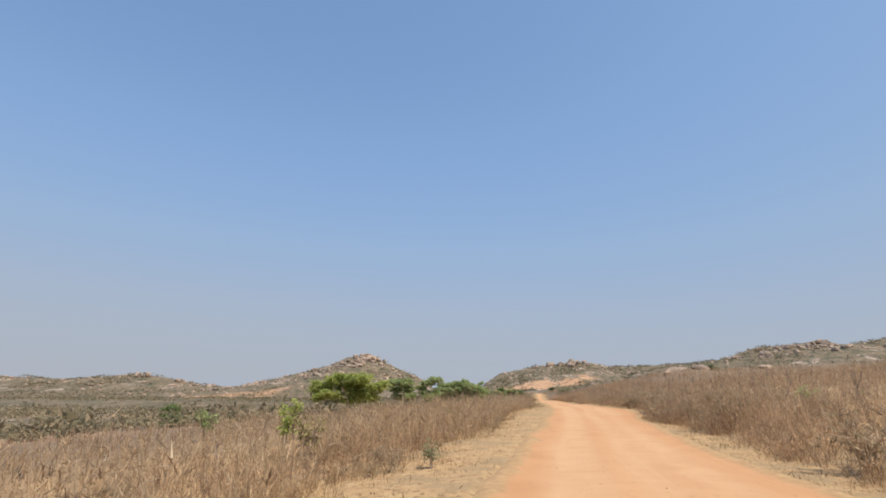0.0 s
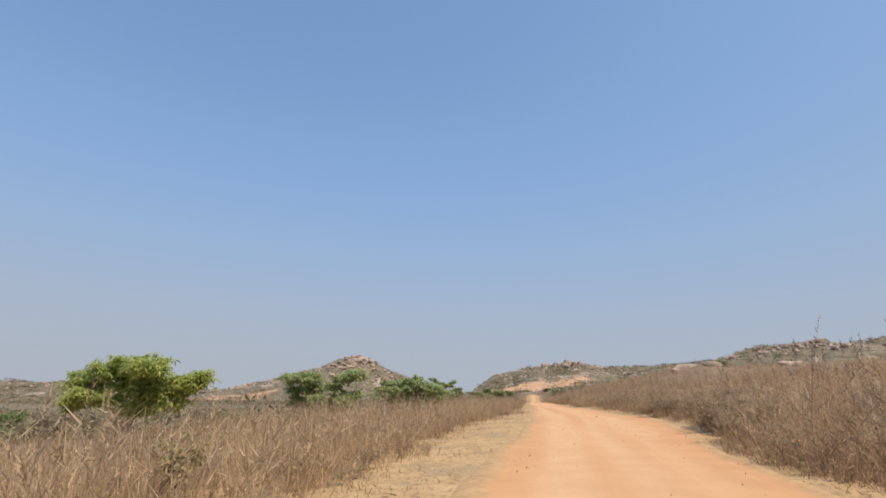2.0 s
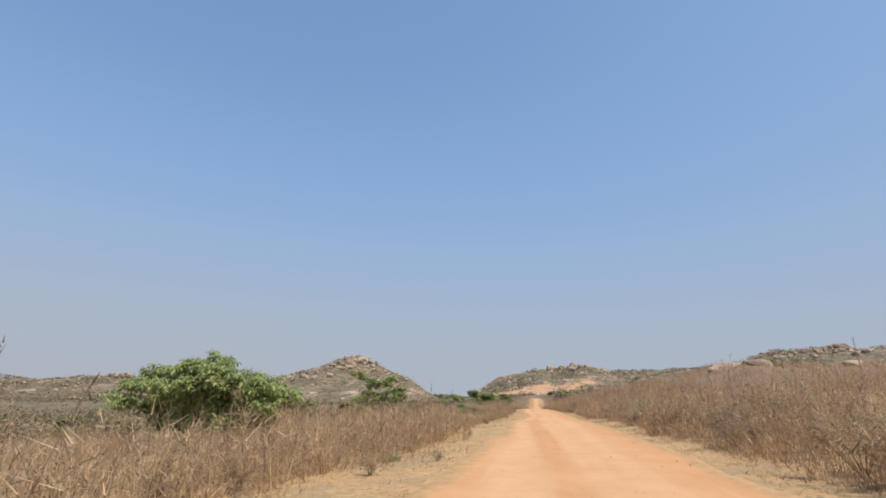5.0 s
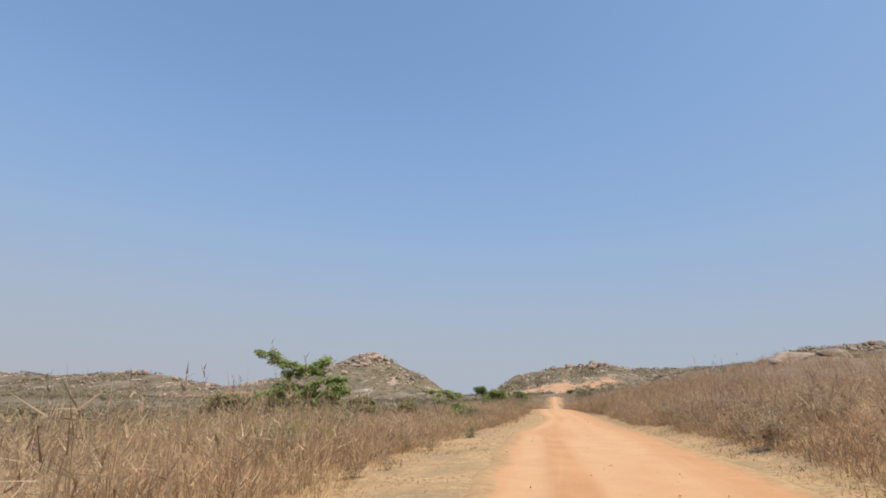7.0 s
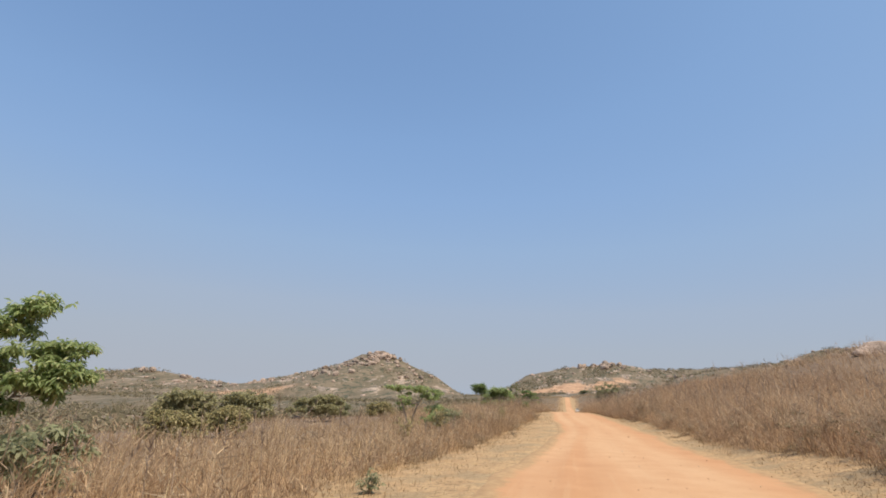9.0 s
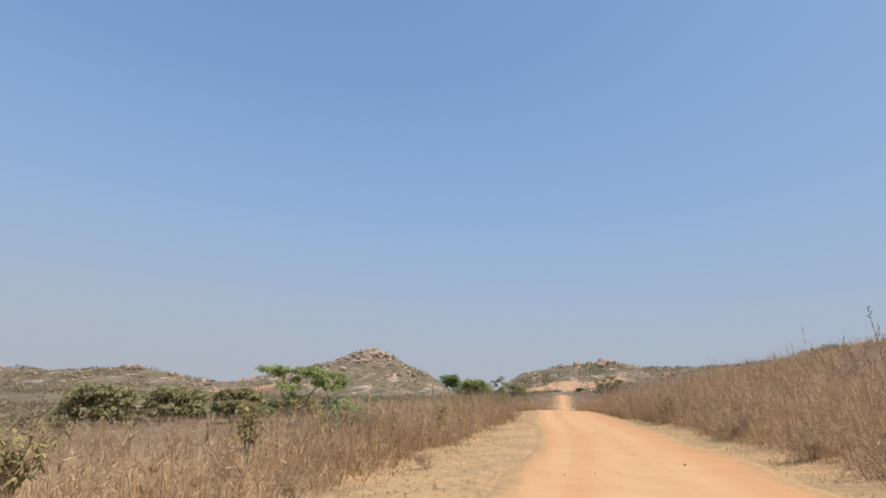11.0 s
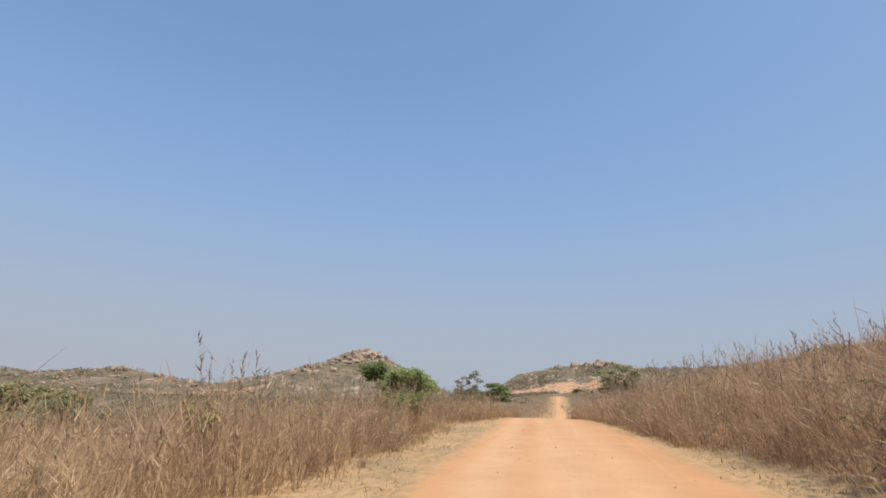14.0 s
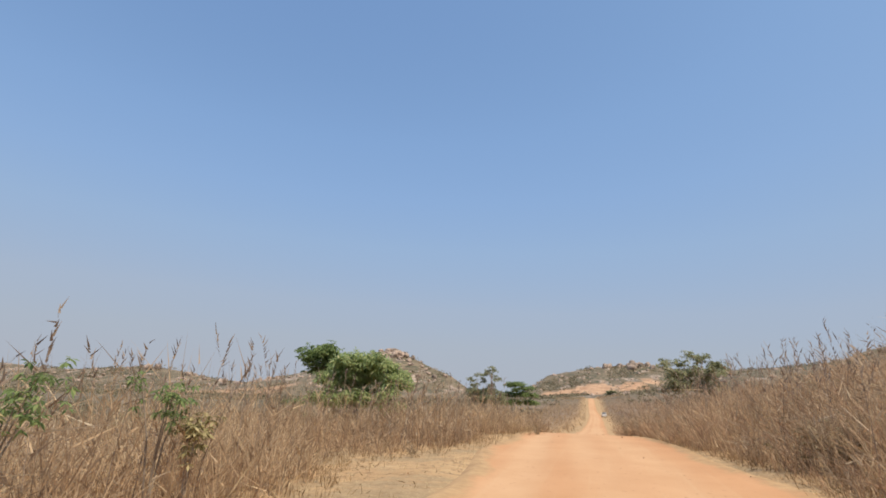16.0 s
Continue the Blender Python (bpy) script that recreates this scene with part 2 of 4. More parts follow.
def smooth(lo, hi, v):
    t = np.clip((np.asarray(v, float) - lo) / (hi - lo), 0, 1)
    return t * t * (3 - 2 * t)


ROAD_Y = [-60, 0, 10, 20, 37, 60, 85, 110, 140, 160, 171, 183, 195, 230, 320, 365, 412, 500, 604, 780, 900, 1000]
ROAD_X = [-1.0, 1.6, 2.2, 2.7, 3.7, 4.7, 4.7, 3.9, 4.0, 3.1, 2.5, 1.5, 1.0, 1.2, 1.6, 1.5, 0.3, -1.1, -2.8, -10.4, -4, 10]
LEFT_Y = [-60, 10, 36, 55, 65, 74, 84, 96, 104, 112, 125, 134, 145, 157, 165, 175, 190, 300, 420, 1000]
LEFT_W = [3.45, 3.45, 3.6, 3.5, 3.7, 4.0, 3.8, 3.6, 3.9, 3.8, 3.3, 2.9, 2.95, 3.4, 3.25, 3.2, 2.8, 2.6, 1.9, 1.7]
RIGHT_Y = [-60, 10, 14, 20, 33, 40, 44, 46, 52, 58, 61, 65, 85, 98, 105, 112, 120, 130, 138, 150, 160, 168, 176, 190, 300, 420, 1000]
RIGHT_W = [3.3, 3.2, 2.9, 2.65, 2.8, 2.85, 3.4, 4.1, 4.1, 4.6, 4.4, 3.3, 3.2, 3.5, 3.8, 4.2, 4.2, 3.8, 3.5, 3.45, 3.6, 3.2, 3.0, 2.85, 2.6, 1.9, 1.7]
RISE_Y = [-60, 0, 16, 30, 45, 55, 65, 80, 95, 105, 120, 140, 160, 170, 176, 183, 190, 200, 215, 230, 260, 290, 315, 340, 365, 400, 440, 500, 560, 604, 690, 780, 1000]
RISE_Z = [0, 0, 0.0, 0.18, 0.28, 0.48, 0.52, 0.46, 0.5, 0.34, 0.06, 0.10, 0.28, 0.46, 0.54, 0.52, 0.32, -0.3, -1.2, -2.0, -3.0, -3.5, -3.5, -3.2, -2.7, -2.0, 0.0, 3.9, 5.0, 5.2, 5.6, 6.2, 14]
GRASS_LEFT_Y = [-60, 9, 15, 22, 55, 66, 76, 105, 140, 158, 170, 178, 186, 200, 330, 450, 604, 800]
GRASS_LEFT_X = [-6.5, -4.9, -4.1, -3.5, -3.3, -2.4, -2.0, -3.4, -2.6, -2.6, -3.7, -2.6, -2.3, -2.2, -1.8, -3.2, -6.6, -14]
GRASS_RIGHT_Y = [-60, 13, 20, 28, 33, 38, 45, 54, 66, 78, 100, 109, 117, 128, 147, 158, 165, 171, 183, 195, 230, 330, 365, 400, 450, 604, 800]
GRASS_RIGHT_X = [5.0, 7.0, 7.6, 7.7, 7.3, 7.4, 8.3, 9.5, 9.8, 9.7, 10.0, 10.25, 10.2, 9.5, 9.4, 8.2, 7.2, 6.3, 5.0, 4.3, 4.5, 5.2, 6.2, 4.6, 3.2, 1.0, -6]


def soft_interp(y, ys, xs, span=7.0):
    y = np.asarray(y, float)
    return sum(np.interp(y + k * span / 2, ys, xs) for k in (-1, -0.5, 0, 0.5, 1)) / 5


def road_x(y):
    return soft_interp(y, ROAD_Y, ROAD_X, 12)


def half_width(y, u):
    """How far the road reaches to the side on which u lies."""
    return np.where(np.asarray(u) < 0, soft_interp(y, LEFT_Y, LEFT_W, 3), soft_interp(y, RIGHT_Y, RIGHT_W, 3))


def road_z(y):
    return soft_interp(y, RISE_Y, RISE_Z, 6)


# Crest lines of the hills: x along the crest, its distance ahead and height, and the reach of the slope in front
WEST_HILLS = ([-1785, -1522, -1222, -1129, -1038, -954, -828, -731, -637, -525, -420], 1050,
    [59.5, 54.2, 48.4, 40.7, 34.2, 43.7, 47.0, 27.8, 18.6, 12.2, 1.7], 430)
BOULDER_HILL = ([-752, -692, -665, -570, -490, -438, -413, -360, -320, -256, -220, -194], 1140,
    [1.7, 17.7, 22.4, 42.2, 57.9, 76.1, 88.2, 85.3, 69.2, 41.4, 15.6, 1.7], 420)
FAR_HILL = ([-163, -148, -112, -67, 9, 84, 157, 192, 241, 312, 444, 740], 1480,
    [1.7, 30.3, 61.6, 71.9, 81.9, 90.4, 85.3, 77.9, 80.4, 84.3, 83.1, 60.9], 600)
EAST_HILLS = ([103, 168, 217, 276, 333, 382, 437, 483, 517, 586, 721, 1030, 1545], 1030,
    [1.7, 45.0, 53.2, 63.8, 71.2, 87.5, 91.7, 95.9, 90.7, 99.2, 104.7, 104.7, 94.4], 700)
RIDGES = [WEST_HILLS, BOULDER_HILL, FAR_HILL, EAST_HILLS]


def hill(x, y):
    h = np.full(np.broadcast(x, y).shape, -14.0)
    for xs, ys, zs, reach in RIDGES:
        top = np.interp(x, xs, zs)
        d = np.abs(y - ys) / reach
        h = np.maximum(h, (top + 14.0) * np.clip(1 - d, 0, 1) ** 1.25 - 14.0)
    return h


def height(x, y):
    """The lie of the land, without the road's own bed."""
    x, y = np.asarray(x, float), np.asarray(y, float)
    u = x - road_x(y)
    base = road_z(y)
    left = -0.10 * smooth(3.3, 6, -u) - 0.35 * smooth(5, 12, -u) - 1.6 * smooth(12, 45, -u) - 4.0 * smooth(35, 100, -u) - 2.5 * smooth(100, 300, -u)
    bank = 0.220 + 0.163 * np.exp(-(((y - 208) / 44) ** 2))
    ur = np.clip(u - 4.5, 0, None)
    right = bank * 22.8 * (1 - np.exp(-ur / 22.8)) + 0.051 * np.clip(u - 20, 0, 400)
    right = right + 2.25 * np.exp(-(((u - 40.6) / 12.5) ** 2) - ((y - 174) / 21) ** 2)
    base = np.maximum(base, 0) + np.minimum(base, 0) * (1 - 0.65 * smooth(4.2, 9, np.abs(u)) * smooth(184, 196, y) * (1 - smooth(560, 680, y)))
    near = base + np.where(u < 0, left, right)
    h = hill(x, y)
    rough = smooth(4, 40, np.abs(u))
    near = near + rough * 0.22 * fbm(x, y, 9.0, 3, 3) + smooth(15, 120, np.abs(u)) * 0.9 * fbm(x, y, 45.0, 3, 9)
    z = np.maximum(near, h) + np.clip(h, 0, 25) / 25 * (3.2 * fbm(x, y, 60, 4, 21) + 0.9 * fbm(x, y, 13, 2, 33))
    return z


def surface(x, y):
    """Ground height with the road's bed sunk in."""
    u = np.asarray(x, float) - road_x(y)
    u = u * 3.45 / half_width(y, u)
    return height(x, y) - 0.10 * (1 - smooth(3.0, 3.45, np.abs(u))) + 0.035 * fbm(x, y, 0.9, 3, 5) * smooth(3.2, 4.2, np.abs(u)) * (1 - smooth(20, 30, np.abs(u)))


def axis(near_lo, near_hi, step, far_lo, far_hi, grow):
    mid = list(np.arange(near_lo, near_hi + 1e-6, step))
    lo, hi, s = [], [], step
    v = near_lo
    while v > far_lo:
        s *= grow
        v -= s
        lo.append(v)
    v, s = near_hi, step
    while v < far_hi:
        s = min(s * grow, 18.0 if v < 1900 else 300)
        v += s
        hi.append(v)
    return np.array(lo[::-1] + mid + hi)


def mesh_from(name, verts, faces, material, smooth_shade=False):
    """A mesh from arrays: verts (n, 3), faces (m, 3 or 4)."""
    me = bpy.data.meshes.new(name)
    verts = np.ascontiguousarray(verts, dtype=np.float32)
    faces = np.ascontiguousarray(faces, dtype=np.int32)
    m, k = faces.shape
    me.vertices.add(len(verts))
    me.vertices.foreach_set("co", verts.ravel())
    me.loops.add(m * k)
    me.loops.foreach_set("vertex_index", faces.ravel())
    me.polygons.add(m)
    me.polygons.foreach_set("loop_start", np.arange(0, m * k, k, dtype=np.int32))
    me.polygons.foreach_set("use_smooth", np.full(m, smooth_shade))
    me.update(calc_edges=True)
    me.validate()
    me.materials.append(material)
    return me


def sheet(name, X, Y, Z, material):
    ny, nx = X.shape
    v = np.stack([X, Y, Z], -1).reshape(-1, 3)
    i = np.arange(nx * ny).reshape(ny, nx)
    f = np.stack([i[:-1, :-1], i[:-1, 1:], i[1:, 1:], i[1:, :-1]], -1).reshape(-1, 4)
    return mesh_from(name, v, f, material, True)


xs = axis(-13, 17, 0.5, -3600, 3600, 1.085)
ys = axis(-12, 205, 1.0, -900, 4200, 1.075)
GX, GY = np.meshgrid(xs, ys)
GZ = surface(GX, GY)
gm = sheet("ground", GX, GY, GZ, GROUND)
beside = np.abs(GX - road_x(GY))
far = np.maximum(smooth(9, 26, np.abs(GX - road_x(GY) - 1.0)), smooth(190, 260, GY) * smooth(4, 8, beside))
far = np.maximum(far, smooth(720, 800, GY))
at = gm.attributes.new("far", "FLOAT", "POINT")
at.data.foreach_set("value", far.ravel().astype(np.float32))
scar = np.exp(-(((GX - 20) / 95) ** 2) - ((GY - 1195 - 0.55 * (GX - 20)) / 75) ** 2) + 0.8 * np.exp(-(((GX + 480) / 110) ** 2) - ((GY - 830) / 60) ** 2)
sandy = smooth(0.42, 0.62, fbm(GX, GY * 0.55, 26, 4, 19)) * smooth(36, 60, road_x(GY) - GX) * (1 - smooth(330, 520, GY)) * 0.8
bare = smooth(0.25, 0.6, scar * (1 + 0.9 * fbm(GX, GY * 0.6, 34, 4, 66)))
meadow = (1 - smooth(45, 95, beside + 18 * fbm(GX, GY, 30, 3, 12))) * (1 - smooth(420, 520, GY))
at = gm.attributes.new("meadow", "FLOAT", "POINT")
at.data.foreach_set("value", meadow.ravel().astype(np.float32))
at = gm.attributes.new("stone", "FLOAT", "POINT")
at.data.foreach_set("value", smooth(3, 14, GZ).ravel().astype(np.float32))
at = gm.attributes.new("bare", "FLOAT", "POINT")
at.data.foreach_set("value", np.maximum(bare, sandy).ravel().astype(np.float32))
tagged(new("ground", gm), "dry savanna ground with straw litter rising to rocky hills", "ground", kind="structure")

# the road: crowned, with wheel tracks and ragged edges
us = np.linspace(-4.1, 4.1, 36)
ry = np.concatenate([np.arange(-12, 210, 0.4), np.arange(210, 790, 3.0)])
RU, RY = np.meshgrid(us, ry)
edge = 3.42 + 0.22 * fbm(RY * 0 + np.sign(RU) * 40, RY, 5.0, 4, 71)
RX = RU * half_width(RY, RU) / 3.45 + road_x(RY)
wander = 0.35 * fbm(RY * 0 + 3, RY, 38, 3, 81)
track = sum(np.exp(-(((RU - wander - c) / 0.5) ** 2)) for c in (-1.9, -0.3, 1.3))
broad = np.exp(-(((RU + 0.1 - wander) / 2.3) ** 4))
ridge = np.interp(RY, [0, 60, 75, 95, 120, 160], [-0.8, -1.0, -1.15, -1.8, -1.9, -1.5])
windrow = np.exp(-(((RU - ridge - 0.15 * wander) / 0.16) ** 2)) * (0.35 + 0.65 * smooth(45, 62, RY) * (1 - smooth(112, 135, RY)))
loose = np.exp(-(((RU - ridge - 0.32) / 0.30) ** 2)) * (0.3 + 0.7 * smooth(45, 62, RY) * (1 - smooth(112, 135, RY)))
RZ = height(RX, RY) + 0.035 * (1 - (RU / 3.4) ** 2) - 0.016 * track - 0.16 * smooth(-0.1, 0.55, np.abs(RU) - edge) + 0.05 * np.exp(-(((np.abs(RU) - edge + 0.15) / 0.22) ** 2))
RZ = RZ + 0.05 * windrow + 0.007 * fbm(RX, RY * 0.5, 0.7, 3, 15) + 0.012 * fbm(RX, RY * 0.3, 1.6, 2, 18)
rm = sheet("road", RX, RY, RZ, ROAD)
at = rm.attributes.new("rim", "FLOAT", "POINT")
at.data.foreach_set("value", smooth(-1.3, 0.3, np.abs(RU) - edge).ravel().astype(np.float32))
at = rm.attributes.new("track", "FLOAT", "POINT")
at.data.foreach_set("value", ((0.55 * broad + 0.3 * track + 0.45 * np.exp(-(((RU - ridge + 0.75) / 0.5) ** 2)) - 0.4 * windrow - 0.9 * loose) * (0.85 + 0.3 * fbm(RX, RY, 14, 2, 8))).ravel().astype(np.float32))
tagged(new("road", rm), "orange packed dirt road with pale wheel tracks", "road", kind="structure")


# ---- plants ----
def strips(base, tip_dir, length, width, droop, segs, rng):
    """Tapered bent strips: base (n,3), unit direction (n,3), length, width, droop (n). Returns verts and triangles."""
    n = len(base)
    side = np.cross(tip_dir, rng.normal(size=(n, 3)))
    side /= np.linalg.norm(side, axis=1, keepdims=True) + 1e-9
    out = tip_dir.copy()
    out[:, 2] = 0
    out /= np.linalg.norm(out, axis=1, keepdims=True) + 1e-6
    rows = []
    for k in range(segs + 1):
        t = k / segs
        c = base + tip_dir * (length * t)[:, None] + out * (droop * length * t * t)[:, None]
        c[:, 2] -= droop * length * t * t * 0.55
        if k == segs:
            rows.append(c)
        else:
            w = (width * (1 - 0.65 * t) * 0.5)[:, None]
            rows += [c - side * w, c + side * w]
    v = np.stack(rows, 1)
    k = v.shape[1]
    tri = []
    for s in range(segs - 1):
        a = 2 * s
        tri += [(a, a + 1, a + 3), (a, a + 3, a + 2)]
    tri.append((k - 3, k - 2, k - 1))
    f = (np.arange(n)[:, None, None] * k + np.array(tri)[None]).reshape(-1, 3)
    return v.reshape(-1, 3), f


def stack(parts):
    vs, fs, n = [], [], 0
    for v, f in parts:
        vs.append(v)
        fs.append(f + n)
        n += len(v)
    return np.concatenate(vs), np.concatenate(fs)


def lean_dirs(n, spread, rng, bias=0.0):
    """Unit directions leaning out of the upright, with an even lean along x added."""
    a = rng.uniform(0, 2 * np.pi, n)
    s = np.abs(rng.normal(0, spread, n))
    d = np.stack([np.cos(a) * s + bias, np.sin(a) * s, np.ones(n)], 1)
    return d / np.linalg.norm(d, axis=1, keepdims=True)


def grass_field(name, px, py, h, width, material, label, rng, leaves=2, spread=0.16, segs=3, heads=0.0, bias=0.0, fan=1, twig=0.32):
    """One sheet of standing dry stalks; fan: how many stalks spread from one foot at each spot; twig: how far side shoots stand off."""
    if fan > 1:
        px, py, h, width = (np.repeat(a, fan) for a in (px, py, h, width))
        bias = np.repeat(bias, fan) if np.ndim(bias) else bias
        h = h * rng.uniform(0.55, 1.12, len(h))
    n = len(px)
    d = lean_dirs(n, spread, rng, bias)
    if fan > 1:
        foot = rng.uniform(0.1, 0.6, n)
        px, py = px + (d[:, 0] - bias) * foot, py + d[:, 1] * foot
    base = np.stack([px, py, surface(px, py) - 0.03], 1)
    droop = rng.normal(0.08, 0.14, n)
    parts = [strips(base, d, h, width, droop, segs, rng)]
    for _ in range(leaves):
        t = rng.uniform(0.10, 0.88, n)
        b = base + d * (h * t)[:, None]
        ld = d + rng.normal(0, twig, d.shape)
        ld[:, 2] = np.abs(ld[:, 2])
        ld /= np.linalg.norm(ld, axis=1, keepdims=True)
        parts.append(strips(b, ld, h * rng.uniform(0.12, 0.24 + 0.4 * twig, n), width * rng.uniform(0.7, 1.9, n), rng.uniform(-0.15, 0.6, n), 1, rng))
    if heads:
        pick = rng.uniform(size=n) < heads
        dd, hh, dr = d[pick], h[pick], droop[pick]
        out = dd.copy()
        out[:, 2] = 0
        out /= np.linalg.norm(out, axis=1, keepdims=True) + 1e-6
        for t in (0.66, 0.70, 0.73, 0.76, 0.79, 0.82, 0.85, 0.87, 0.89, 0.91, 0.93, 0.95, 0.97, 0.99):
            b = base[pick] + dd * (hh * t)[:, None] + out * (dr * hh * t * t)[:, None]
            b[:, 2] -= dr * hh * t * t * 0.55
            ld = dd + rng.normal(0, 0.30, dd.shape)
            ld /= np.linalg.norm(ld, axis=1, keepdims=True)
            parts.append(strips(b, ld, rng.uniform(0.09, 0.22, len(b)), rng.uniform(0.022, 0.042, len(b)), np.full(len(b), 0.15), 1, rng))
    v, f = stack(parts)
    return tagged(new(name, mesh_from(name, v, f, material)), label, "grass", kind="stuff")


def scatter(rng, n, side, y0, y1, d0, d1, power=1.0):
    """Spots behind the grass edge, d0 to d1 metres from it."""
    y = rng.uniform(y0, y1, n)
    d = d0 + (d1 - d0) * rng.uniform(0, 1, n) ** power
    if side < 0:
        x = np.interp(y, GRASS_LEFT_Y, GRASS_LEFT_X) - d
    else:
        x = np.interp(y, GRASS_RIGHT_Y, GRASS_RIGHT_X) + d
    x = x + 0.7 * fbm(x * 0 + side * 30, y, 4.0, 3, 44)
    return x, y, d


def tallness(x, y, side):
    if side < 0:
        h = np.interp(y, [-20, 10, 25, 48, 58, 75, 84, 95, 103, 112, 125, 132, 138, 145, 158, 180, 200, 400], [1.05, 1.1, 1.5, 1.55, 1.8, 1.7, 2.1, 2.2, 1.6, 1.3, 1.1, 1.45, 1.7, 1.8, 2.05, 1.8, 1.7, 1.7])
        h = h * (1 - 0.36 * smooth(4.2, 6.5, -x) * smooth(131, 136, y) * (1 - smooth(146, 154, y)))
    else:
        h = np.interp(y, [-20, 10, 25, 50, 80, 110, 135, 155, 178, 195, 400], [1.6, 1.6, 1.6, 1.45, 1.5, 1.6, 1.75, 2.55, 2.4, 1.8, 1.6])
    return h * (1 + 0.30 * fbm(x, y, 4.5, 3, 52))


def build_grass():
    rng = np.random.default_rng(7)
    for side, mat, word in ((-1, GRASS, "brown"), (1, REDGRASS, "reddish brown")):
        for zone, n, y0, y1, d0, d1, pw, w, lv, sg, hd, fan in (
                ("edge", 7600, -8, 205, -0.3, 4.5, 1.2, 0.015, 2, 3, 0.03, 6),
                ("deep", 6500 if side < 0 else 8000, -8, 215, 4.0, 17 if side < 0 else 22, 0.9, 0.019, 2, 2, 0.04, 6),
                ("plain", 11000 if side < 0 else 14000, -8, 330 if side < 0 else 240, 16, 75 if side < 0 else 68, 1.3, 0.034, 1, 2, 0.0, 4),
                ("beyond", 3600, 200, 640, 0.0, 18, 1.0, 0.04, 2, 2, 0.0, 4)):
            x, y, d = scatter(rng, n, side, y0, y1, d0, d1, pw)
            clump = fbm(x, y, 2.2, 3, 91)
            keep = clump + rng.uniform(-0.8, 0.8, n) > -0.35
            x, y, d, clump = x[keep], y[keep], d[keep], clump[keep]
            h = tallness(x, y, side) * rng.uniform(0.45, 1.15, len(x)) * (0.45 + 0.55 * smooth(-0.5, 1.6, d)) * (1 + 0.38 * clump)
            h = np.minimum(h, 1.12 * tallness(x, y, side))
            if zone == "deep" and side < 0:
                h = h * (0.72 + 0.28 * smooth(18, 32, y))
            if zone == "plain":
                h = h * (0.5 if side < 0 else 0.8)
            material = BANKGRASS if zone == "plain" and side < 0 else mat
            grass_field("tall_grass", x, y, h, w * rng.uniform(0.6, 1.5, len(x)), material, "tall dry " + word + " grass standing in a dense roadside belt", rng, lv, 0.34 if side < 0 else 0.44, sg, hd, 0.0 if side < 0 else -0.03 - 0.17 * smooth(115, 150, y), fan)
    for side in (-1, 1):
        n = 2600 if side < 0 else 4200
        x, y, d = scatter(rng, n, side, -6, 210, -0.2, 7, 0.9)
        h = tallness(x, y, side) * rng.uniform(0.45, 0.95, n)
        grass_field("dead_stalk_litter", x, y, h, rng.uniform(0.007, 0.014, n), SHORTGRASS, "pale bent dead stalks tangled through the grass belt", rng, 1, 0.45, 3, 0.0, 0.0 if side < 0 else -0.30)
        # dead branching weeds among the grass
        n = 3000
        x, y, d = scatter(rng, n, side, -6, 210, -0.3, 9.0, 1.0)
        keep = fbm(x, y, 3.0, 3, 57) + rng.uniform(-0.5, 0.5, n) > -0.05
        x, y, d = x[keep], y[keep], d[keep]
        h = tallness(x, y, side) * (0.55 + 0.85 * rng.uniform(0, 1, len(x)) ** 2.2) * (0.5 + 0.5 * smooth(-0.3, 1.2, d))
        h = np.minimum(h, 2.0 if side < 0 else 2.3)
        grass_field("dead_weeds", x, y, h, rng.uniform(0.013, 0.025, len(x)), TWIG, "bushy dead branching weeds in dry grass", rng, 9, 0.42, 3, 0.0, 0.0 if side < 0 else -0.12, 3, 0.62)
        # low stalks in a darker grass colour, standing for shade at the belt's foot
        n = 5000
        x, y, d = scatter(rng, n, side, -6, 205, 0.0, 5.0, 1.5)
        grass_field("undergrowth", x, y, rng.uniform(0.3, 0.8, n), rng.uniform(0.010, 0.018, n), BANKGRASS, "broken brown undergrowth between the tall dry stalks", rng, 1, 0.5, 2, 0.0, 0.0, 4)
        n = 5200
        x, y, d = scatter(rng, n, side, -6, 205, -1.2 if side < 0 else -0.5, 1.0, 0.8)
        keep = fbm(x, y, 1.1, 3, 95) + rng.uniform(-0.5, 0.5, n) - 0.35 * d > -0.1
        x, y, d = x[keep], y[keep], d[keep]
        grass_field("verge_grass", x, y, rng.uniform(0.12, 0.6, len(x)), rng.uniform(0.007, 0.013, len(x)), LITTER, "low tangled dry grass along the belt's edge", rng, 2, 0.5, 2, 0.0, 0.0, 5)
        # stalks trodden flat along the foot of the belt and over the verge
        n = 34000 if side < 0 else 60000
        x, y, d = scatter(rng, n, side, -6, 205, -3.2 if side < 0 else -3.6, 0.6, 0.75)
        keep = (np.abs(x - road_x(y)) > half_width(y, x - road_x(y)) + 0.15) & (fbm(x, y, 1.5, 3, 47) + rng.uniform(-0.6, 0.6, n) + 0.25 * d > -0.35)
        x, y = x[keep], y[keep]
        grass_field("flattened_grass", x, y, rng.uniform(0.05, 0.20, len(x)), rng.uniform(0.014, 0.030, len(x)), LITTER, "flattened dull straw littering the verge", rng, 0, 2.6, 2)
